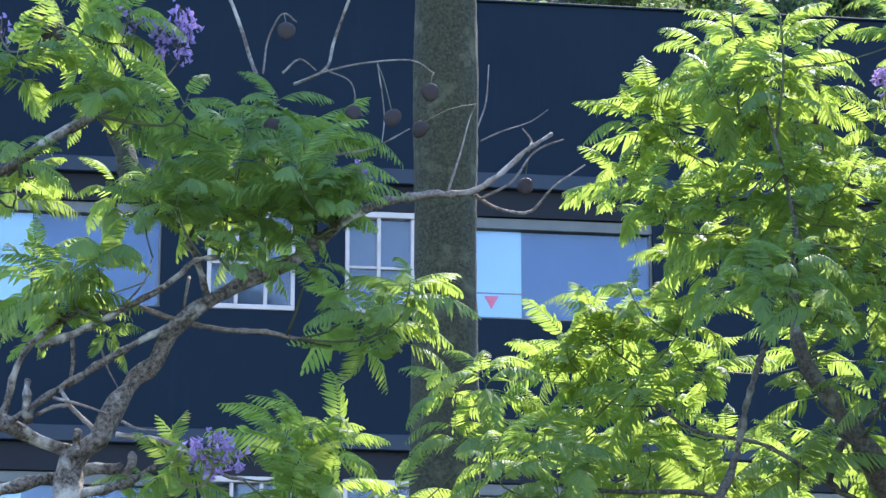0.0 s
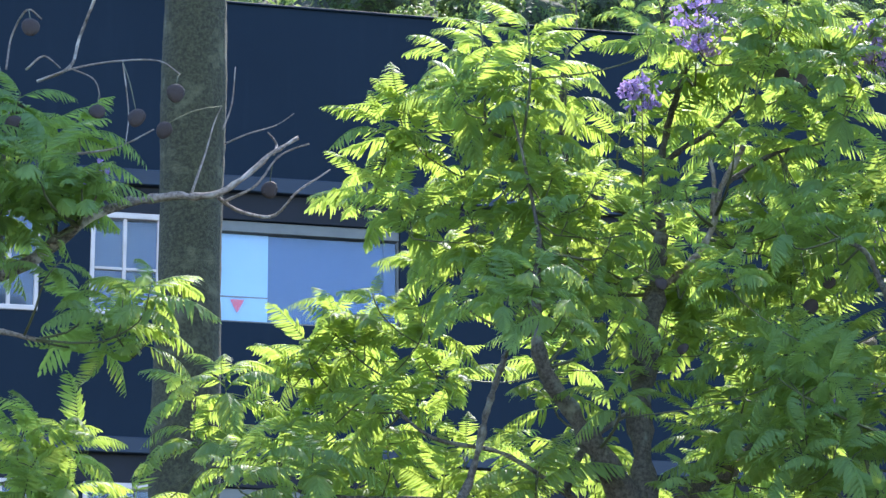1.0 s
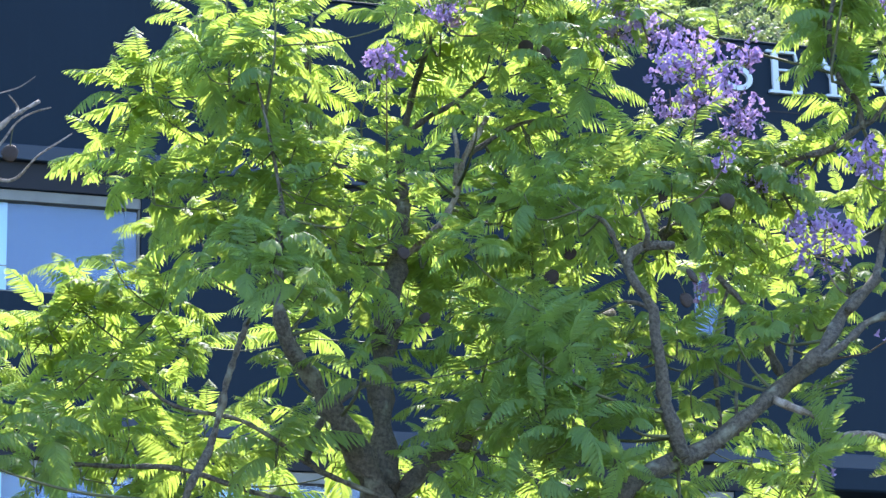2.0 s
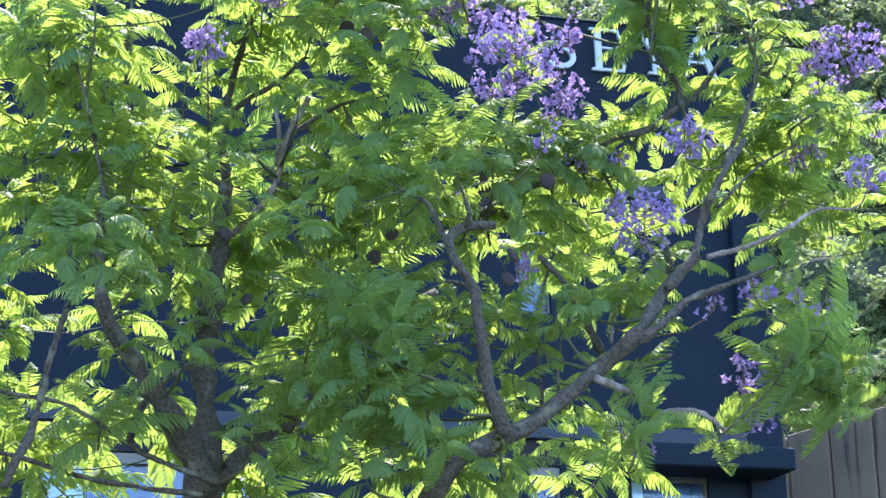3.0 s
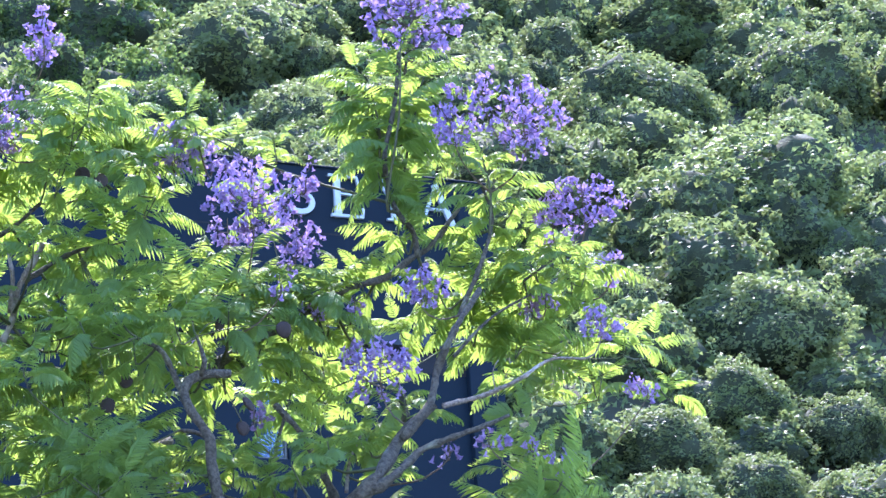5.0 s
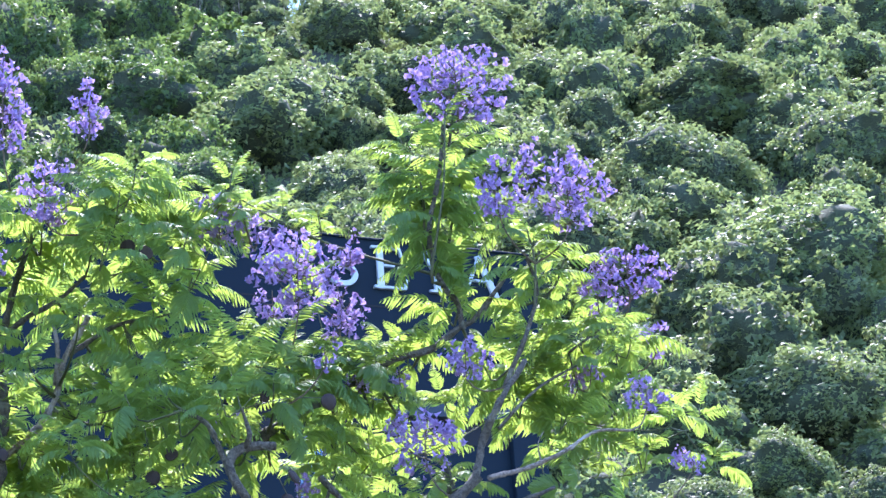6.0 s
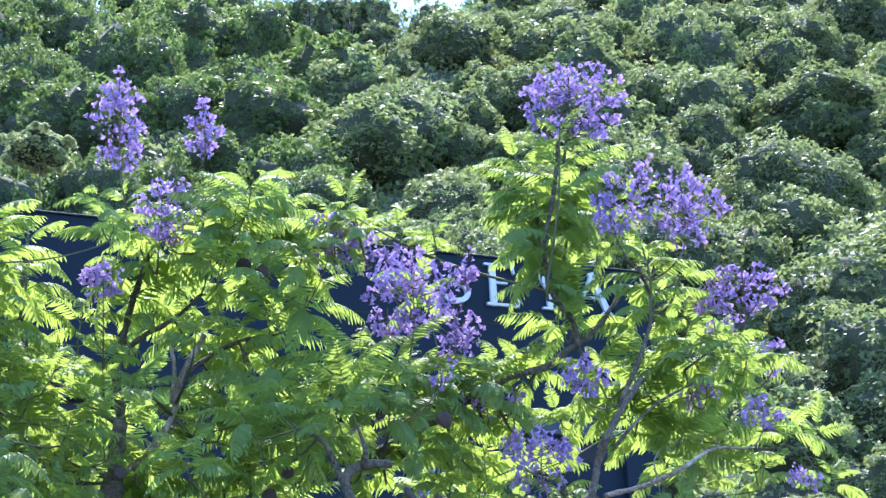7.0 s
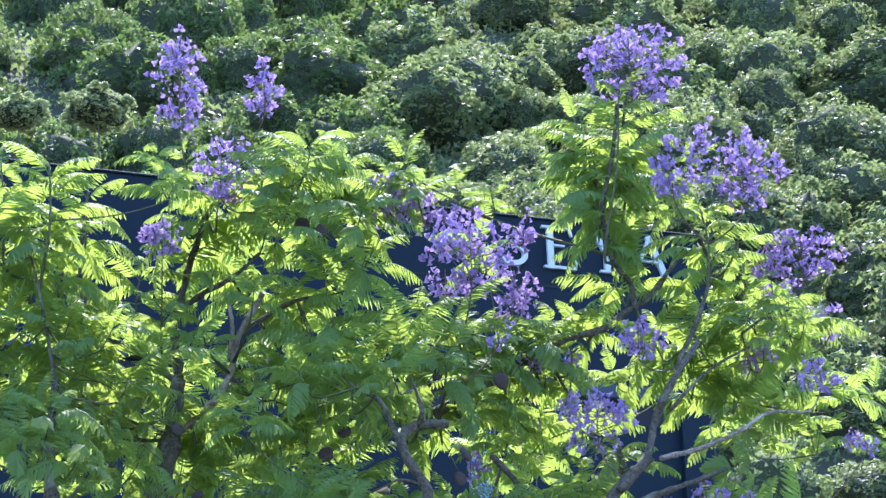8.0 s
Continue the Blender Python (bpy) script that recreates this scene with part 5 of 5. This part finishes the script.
limb(tree_c, "limb", 0.008, 0.005, (3.706, 11.807, 4.745), (3.851, 11.740, 4.835), (3.989, 11.808, 4.963))
limb(tree_c, "limb", 0.022, 0.012, (3.891, 11.259, 4.732), (4.028, 11.253, 4.888), (4.079, 11.278, 5.065), (4.130, 11.187, 5.196), (4.303, 11.257, 5.435))
limb(tree_c, "limb", 0.020, 0.012, (4.041, 11.609, 4.895), (4.038, 11.656, 5.040), (3.998, 11.607, 5.078))
limb(tree_c, "limb", 0.012, 0.007, (4.317, 11.607, 5.412), (4.421, 11.547, 5.644), (4.529, 11.628, 5.898), (4.505, 11.631, 6.024), (4.465, 11.603, 6.088))
limb(tree_c, "limb", 0.010, 0.005, (4.278, 11.608, 5.222), (4.478, 11.594, 5.416), (4.688, 11.609, 5.539))
limb(tree_c, "limb", 0.025, 0.011, (3.185, 11.799, 5.184), (3.441, 11.842, 5.366), (3.738, 11.866, 5.530), (3.896, 11.792, 5.610), (4.033, 11.783, 5.647), (4.163, 11.827, 5.746), (4.280, 11.789, 5.828), (4.454, 11.803, 6.040))
limb(tree_c, "limb", 0.015, 0.009, (4.211, 11.804, 5.760), (4.184, 11.768, 5.872), (4.128, 11.769, 5.952), (4.082, 11.793, 6.071), (4.059, 11.734, 6.246), (4.127, 11.753, 6.513), (4.180, 11.795, 6.795))
limb(tree_c, "limb", 0.008, 0.005, (4.202, 11.796, 6.680), (4.227, 11.779, 6.835), (4.268, 11.794, 7.021))
limb(tree_c, "limb", 0.010, 0.005, (4.507, 11.905, 5.918), (4.643, 11.914, 6.156), (4.741, 11.927, 6.398), (4.760, 11.902, 6.565))
limb(tree_c, "limb", 0.007, 0.005, (4.694, 11.709, 5.636), (4.984, 11.747, 5.856), (5.096, 11.709, 5.989))
spray(tree_c, 3.108, 11.749, 6.425, 0.18)
spray(tree_c, 3.115, 11.591, 6.244, 0.20)
spray(tree_c, 3.406, 11.942, 6.399, 0.19)
spray(tree_c, 3.524, 11.764, 6.275, 0.16)
spray(tree_c, 3.37, 11.66, 5.53, 0.24)
spray(tree_c, 3.27, 11.67, 5.64, 0.27)
spray(tree_c, 3.14, 11.75, 5.69, 0.27)
spray(tree_c, 3.00, 11.51, 5.44, 0.27)
spray(tree_c, 3.20, 11.49, 5.38, 0.27)
spray(tree_c, 3.45, 11.66, 5.46, 0.24)
spray(tree_c, 3.62, 11.71, 5.51, 0.22)
spray(tree_c, 3.84, 11.94, 5.73, 0.25)
spray(tree_c, 3.93, 12.02, 5.52, 0.18)
spray(tree_c, 3.69, 12.15, 5.49, 0.25)
spray(tree_c, 3.40, 11.71, 5.26, 0.25)
spray(tree_c, 3.89, 12.37, 5.39, 0.27)
spray(tree_c, 3.32, 12.10, 5.29, 0.26)
spray(tree_c, 3.11, 12.01, 5.25, 0.26)
spray(tree_c, 3.64, 12.07, 5.17, 0.24)
spray(tree_c, 3.943, 11.797, 4.995, 0.23, hang=0.5)
spray(tree_c, 3.83, 11.60, 4.80, 0.19)
spray(tree_c, 3.79, 11.91, 5.46, 0.20)
spray(tree_c, 4.69, 11.30, 4.50, 0.30, hang=0.95)
spray(tree_c, 4.48, 11.20, 4.37, 0.24, hang=0.90)
spray(tree_c, 4.66, 11.25, 4.26, 0.26, hang=0.95)
leafy_stem(tree_c, (4.04, 11.70, 6.00), (4.16, 11.70, 6.81), 17, 0.38)
leafy_stem(tree_c, (4.08, 11.90, 6.20), (4.05, 11.90, 6.68), 9, 0.36)
leafy_stem(tree_c, (4.20, 11.90, 6.21), (4.30, 11.90, 6.59), 7, 0.32)
leafy_stem(tree_c, (4.19, 11.95, 6.40), (4.40, 11.95, 6.83), 9, 0.33)
leafy_stem(tree_c, (4.12, 11.95, 6.37), (4.01, 11.95, 6.78), 9, 0.35)
leafy_stem(tree_c, (4.50, 11.60, 5.84), (4.49, 11.60, 6.20), 8, 0.35)
leafy_stem(tree_c, (4.69, 11.80, 6.00), (4.79, 11.80, 6.22), 5, 0.27)
spray(tree_c, 4.475, 11.951, 6.363, 0.20)
spray(tree_c, 4.757, 11.806, 5.965, 0.20)
spray(tree_c, 4.145, 11.902, 5.931, 0.29)
spray(tree_c, 4.573, 11.866, 5.840, 0.27)
spray(tree_c, 4.703, 11.708, 5.766, 0.27)
spray(tree_c, 5.124, 12.140, 5.969, 0.26)
spray(tree_c, 4.99, 11.64, 5.71, 0.22)
spray(tree_c, 4.27, 11.76, 5.62, 0.26)
spray(tree_c, 4.50, 11.80, 5.62, 0.27)
spray(tree_c, 4.77, 11.83, 5.63, 0.26)
spray(tree_c, 5.05, 11.85, 5.69, 0.19)
spray(tree_c, 3.76, 11.74, 5.57, 0.25)
spray(tree_c, 3.99, 11.99, 5.71, 0.23)
spray(tree_c, 3.63, 11.75, 5.60, 0.25)
spray(tree_c, 3.92, 11.94, 5.45, 0.16)
spray(tree_c, 4.33, 12.27, 5.60, 0.19)
spray(tree_c, 4.47, 11.90, 5.48, 0.25)
spray(tree_c, 4.72, 11.90, 5.43, 0.27)
spray(tree_c, 4.931, 12.152, 5.444, 0.25, hang=1)
spray(tree_c, 4.979, 12.163, 5.342, 0.25, hang=1)
spray(tree_c, 5.35, 12.04, 5.50, 0.22)
spray(tree_c, 5.64, 12.38, 5.60, 0.18)
spray(tree_c, 5.17, 12.00, 5.26, 0.21)
spray(tree_c, 5.26, 12.39, 5.48, 0.19)
spray(tree_c, 5.63, 12.22, 5.30, 0.18)
spray(tree_c, 4.581, 11.960, 6.611, 0.15)
spray(tree_c, 3.48, 11.83, 5.42, 0.22)
spray(tree_c, 3.74, 12.34, 5.43, 0.23)
spray(tree_c, 3.41, 11.92, 5.65, 0.25)
spray(tree_c, 4.462, 11.426, 4.429, 0.27)
spray(tree_c, 4.682, 11.498, 4.414, 0.24, hang=1)
spray(tree_c, 4.83, 11.88, 4.74, 0.23)
spray(tree_c, 4.714, 11.687, 4.595, 0.22, hang=1)
spray(tree_c, 4.90, 12.23, 4.96, 0.21)
spray(tree_c, 4.84, 11.72, 4.63, 0.19)
spray(tree_c, 4.708, 11.350, 4.202, 0.24, hang=1)
spray(tree_c, 4.822, 11.599, 4.482, 0.22)
spray(tree_c, 4.204, 11.586, 4.137, 0.21, hang=1)
spray(tree_c, 4.67, 12.10, 4.89, 0.20)
spray(tree_c, 4.613, 11.583, 4.917, 0.24, hang=1)
spray(tree_c, 4.92, 12.25, 5.32, 0.23)
spray(tree_c, 3.677, 11.172, 4.106, 0.23, hang=1)
spray(tree_c, 3.791, 11.431, 4.395, 0.22)
spray(tree_c, 3.633, 11.372, 4.029, 0.24, hang=0.5)
spray(tree_c, 3.59, 11.39, 4.75, 0.24)
spray(tree_c, 3.40, 11.32, 4.62, 0.20)
spray(tree_c, 3.97, 11.76, 4.75, 0.21)
spray(tree_c, 4.01, 11.55, 5.01, 0.24)
spray(tree_c, 3.78, 11.44, 4.80, 0.20)
spray(tree_c, 3.78, 12.01, 4.59, 0.15)
spray(tree_c, 2.66, 11.57, 4.77, 0.28)
spray(tree_c, 2.406, 11.118, 4.497, 0.23, hang=0.5)
spray(tree_c, 2.656, 11.160, 4.511, 0.27)
spray(tree_c, 2.39, 11.80, 4.82, 0.27)
spray(tree_c, 2.829, 11.513, 4.350, 0.27)
spray(tree_c, 3.17, 11.88, 4.75, 0.21)
spray(tree_c, 3.14, 12.04, 4.90, 0.24)
spray(tree_c, 2.480, 11.171, 4.265, 0.27)
spray(tree_c, 2.715, 11.154, 4.049, 0.23, hang=0.5)
spray(tree_c, 2.922, 11.346, 3.996, 0.28)
spray(tree_c, 2.482, 11.203, 3.965, 0.26)
spray(tree_c, 2.330, 11.568, 4.412, 0.26)
spray(tree_c, 3.18, 11.45, 4.70, 0.25)
spray(tree_c, 3.34, 11.45, 4.61, 0.21)
spray(tree_c, 3.311, 11.746, 4.480, 0.21)
spray(tree_c, 3.112, 11.308, 3.991, 0.22)
spray(tree_c, 3.107, 11.426, 4.232, 0.19)
spray(tree_c, 3.963, 13.453, 5.577, 0.33)
spray(tree_c, 3.950, 12.636, 5.171, 0.26)
spray(tree_c, 2.892, 13.278, 5.102, 0.29)
spray(tree_c, 2.946, 12.831, 4.687, 0.27)
spray(tree_c, 3.015, 13.255, 4.358, 0.28)
spray(tree_c, 3.299, 12.607, 4.296, 0.31)
spray(tree_c, 3.936, 12.913, 4.273, 0.29)
spray(tree_c, 4.000, 12.593, 4.319, 0.25)
spray(tree_c, 3.873, 12.631, 4.463, 0.24)
spray(tree_c, 4.307, 12.956, 5.585, 0.26)
spray(tree_c, 3.987, 12.893, 5.532, 0.26)
spray(tree_c, 4.815, 12.988, 5.883, 0.24)
spray(tree_c, 4.930, 12.611, 5.557, 0.23)
spray(tree_c, 3.729, 12.715, 6.397, 0.25)
spray(tree_c, 3.722, 12.531, 5.616, 0.24)
spray(tree_c, 4.41, 12.05, 5.76, 0.22)
spray(tree_c, 4.747, 12.438, 5.780, 0.23)
spray(tree_c, 4.810, 12.058, 5.776, 0.22)
spray(tree_c, 5.082, 12.260, 5.911, 0.21)
spray(tree_c, 4.885, 12.410, 5.687, 0.22)
spray(tree_c, 4.26, 12.31, 5.61, 0.18)
spray(tree_c, 2.468, 11.178, 4.606, 0.19, hang=1)
spray(tree_c, 2.62, 11.71, 4.97, 0.18)
spray(tree_c, 2.566, 10.980, 4.462, 0.17, hang=1)
spray(tree_c, 2.70, 11.40, 4.79, 0.16)
spray(tree_c, 2.365, 11.228, 4.499, 0.18, hang=1)
spray(tree_c, 2.46, 11.68, 4.83, 0.17)
spray(tree_c, 2.707, 11.223, 4.160, 0.19, hang=1)
spray(tree_c, 2.812, 11.482, 4.440, 0.18)
spray(tree_c, 2.775, 10.925, 3.976, 0.18, hang=1)
spray(tree_c, 2.870, 11.184, 4.256, 0.17)
spray(tree_c, 2.572, 11.231, 4.354, 0.18, hang=1)
spray(tree_c, 2.73, 11.57, 4.66, 0.17)
spray(tree_c, 2.49, 11.31, 5.23, 0.23)
spray(tree_c, 2.75, 11.42, 5.19, 0.26)
spray(tree_c, 2.21, 11.14, 5.00, 0.23)
spray(tree_c, 2.86, 11.15, 5.21, 0.21)
spray(tree_c, 2.65, 11.41, 5.38, 0.21)
spray(tree_c, 3.792, 12.830, 5.747, 0.27)
spray(tree_c, 3.648, 11.919, 4.423, 0.15)
spray(tree_c, 3.536, 12.348, 4.489, 0.24)
spray(tree_c, 2.65, 12.67, 5.25, 0.27)
spray(tree_c, 2.933, 12.527, 5.285, 0.24)
spray(tree_c, 2.63, 12.42, 5.31, 0.19)
panicle(tree_c, 3.298, 11.375, 5.898, 0.39, 0.36)
panicle(tree_c, 3.293, 11.785, 5.841, 0.20, 0.15)
panicle(tree_c, 3.633, 11.868, 5.853, 0.24, 0.27)
panicle(tree_c, 3.631, 11.646, 6.092, 0.14, 0.17)
panicle(tree_c, 3.232, 11.802, 6.213, 0.20, 0.18)
panicle(tree_c, 4.262, 11.804, 7.008, 0.54, 0.38)
panicle(tree_c, 4.288, 11.400, 6.314, 0.22, 0.27)
panicle(tree_c, 4.659, 11.473, 6.365, 0.37, 0.34)
panicle(tree_c, 4.563, 11.720, 6.600, 0.22, 0.15)
panicle(tree_c, 5.000, 11.648, 6.028, 0.37, 0.27)
panicle(tree_c, 4.897, 11.788, 5.982, 0.13, 0.20)
panicle(tree_c, 5.142, 11.722, 5.735, 0.15, 0.15)
panicle(tree_c, 4.088, 11.445, 5.499, 0.21, 0.19)
panicle(tree_c, 4.798, 11.720, 5.564, 0.19, 0.11)
panicle(tree_c, 4.926, 11.383, 5.368, 0.21, 0.15)
panicle(tree_c, 3.859, 11.406, 5.114, 0.28, 0.26)
panicle(tree_c, 3.820, 11.664, 5.257, 0.10, 0.14)
panicle(tree_c, 5.228, 11.627, 5.112, 0.19, 0.11)
panicle(tree_c, 3.398, 11.349, 5.455, 0.07, 0.10)
panicle(tree_c, 2.970, 11.617, 5.257, 0.10, 0.05)
panicle(tree_c, 3.896, 11.833, 5.546, 0.08, 0.08)
panicle(tree_c, 3.655, 11.691, 5.451, 0.15, 0.06)
panicle(tree_c, 4.372, 11.462, 4.822, 0.13, 0.12)
panicle(tree_c, 4.690, 11.386, 4.703, 0.11, 0.12)
panicle(tree_c, 4.720, 11.665, 4.805, 0.05, 0.09)
panicle(tree_c, 4.591, 11.504, 4.787, 0.04, 0.08)
panicle(tree_c, 4.456, 11.867, 4.333, 0.24, 0.15)
panicle(tree_c, 4.342, 11.605, 4.463, 0.25, 0.15)
panicle(tree_c, 3.382, 11.803, 4.978, 0.13, 0.11)
panicle(tree_c, 2.722, 11.551, 4.472, 0.09, 0.06)
panicle(tree_c, 4.200, 11.541, 4.766, 0.08, 0.08)
panicle(tree_c, 2.994, 11.822, 4.668, 0.10, 0.05)
panicle(tree_c, 3.754, 11.363, 4.086, 0.05, 0.10)
pod(tree_c, 3.373, 11.241, 5.204)
pod(tree_c, 3.164, 11.112, 4.828)
pod(tree_c, 3.182, 11.283, 4.769)
pod(tree_c, 3.143, 11.448, 5.282)

# hillside trees
hill_tree(21.3, 151.8, 69.6, 3.02, 0, wide=0.89)
hill_tree(28.2, 157.3, 74.0, 4.03, 0, wide=1.05)
hill_tree(25.1, 173.4, 84.8, 3.10, 0, wide=1.46)
hill_tree(38.2, 169.1, 81.7, 2.92, 0, wide=0.96)
hill_tree(35.6, 150.2, 68.4, 2.91, 0, wide=0.82)
hill_tree(41.1, 160.3, 75.3, 2.54, 0, wide=0.79)
hill_tree(30.4, 150.2, 68.5, 2.93, 0, wide=1.19)
hill_tree(41.7, 145.0, 65.2, 3.65, 0, wide=1.35)
hill_tree(38.0, 142.0, 62.3, 2.23, 0, wide=1.15)
hill_tree(45.4, 143.7, 63.5, 2.15, 0, wide=0.89)
hill_tree(39.8, 130.7, 54.6, 2.64, 0, wide=1.40)
hill_tree(33.5, 132.3, 55.8, 2.79, 0, wide=1.53)
hill_tree(34.5, 175.9, 86.5, 2.97, 0, wide=1.50)
hill_tree(22.2, 131.5, 55.3, 2.88, 0, wide=1.22)
hill_tree(46.6, 172.6, 83.9, 1.65, 1, wide=0.68)
hill_tree(48.7, 173.7, 84.8, 1.75, 1, wide=0.69)
hill_tree(45.2, 172.2, 83.0, 1.37, 1, wide=0.75)
hill_tree(53.3, 179.2, 88.1, 1.73, 1, wide=0.75)
hill_tree(50.0, 173.1, 83.7, 1.60, 1, wide=0.80)
hill_tree(43.8, 173.3, 84.9, 1.48, 1, wide=0.67)
hill_tree(53.0, 169.7, 82.2, 3.12, 0, wide=1.67)
hill_tree(59.7, 179.1, 88.5, 2.70, 0, wide=1.60)
hill_tree(63.5, 175.8, 86.8, 3.84, 0, wide=2.02)
hill_tree(64.6, 158.5, 74.5, 3.50, 0, wide=1.35)
hill_tree(77.9, 183.7, 92.0, 3.18, 0, wide=1.64)
hill_tree(83.0, 179.5, 89.5, 4.00, 0, wide=1.47)
hill_tree(94.8, 193.5, 99.4, 4.02, 0, wide=1.43)
hill_tree(74.2, 157.2, 74.0, 4.18, 0, wide=2.58)
hill_tree(62.2, 136.5, 59.5, 4.04, 0, wide=1.39)
hill_tree(76.0, 153.9, 70.7, 2.40, 0, wide=1.60)
hill_tree(52.7, 154.1, 71.4, 3.45, 0, wide=1.60)
hill_tree(53.0, 140.6, 61.8, 3.07, 0, wide=1.38)
hill_tree(53.2, 122.8, 48.8, 2.09, 0, wide=1.37)
hill_tree(77.1, 144.6, 65.2, 4.13, 0, wide=1.47)
hill_tree(91.9, 161.6, 76.5, 3.01, 0, wide=1.50)
hill_tree(60.3, 120.0, 48.2, 4.55, 0, wide=1.67)
hill_tree(54.1, 125.3, 50.4, 1.81, 0, wide=1.50)
hill_tree(71.4, 127.4, 51.9, 1.93, 0, wide=1.08)
hill_tree(51.8, 103.0, 35.6, 3.34, 0, wide=1.53)
hill_tree(52.7, 113.9, 42.6, 2.24, 0, wide=1.00)
hill_tree(61.5, 113.9, 42.6, 2.17, 0, wide=1.29)
hill_tree(46.8, 96.4, 30.4, 2.20, 0, wide=1.54)
hill_tree(50.3, 94.3, 28.7, 1.90, 0, wide=1.39)
hill_tree(41.5, 92.1, 27.3, 2.11, 0, wide=1.60)
hill_tree(43.8, 88.8, 24.8, 1.73, 0, wide=1.43)
hill_tree(46.8, 88.0, 24.2, 1.69, 0, wide=1.36)
hill_tree(45.7, 104.4, 36.1, 2.38, 0, wide=1.00)
hill_tree(39.3, 86.7, 23.4, 1.85, 0, wide=1.38)
hill_tree(41.6, 84.2, 21.6, 1.82, 0, wide=1.38)
# slender trees and shrubs
hill_tree(6.78, 46.90, 21.50, 0.66, 0, slim=0.16, wide=1.7)
hill_tree(5.58, 48.89, 22.14, 0.60, 0, slim=0.16, wide=1.8)
hill_tree(19.09, 44.08, 12.47, 0.74, 2)
hill_tree(19.98, 44.09, 11.85, 0.54, 2)
hill_tree(21.28, 44.10, 11.92, 0.45, 2)
hill_tree(18.79, 45.07, 12.59, 0.55, 2)

for t in (tree_a, tree_b, tree_c):
    finish(t)
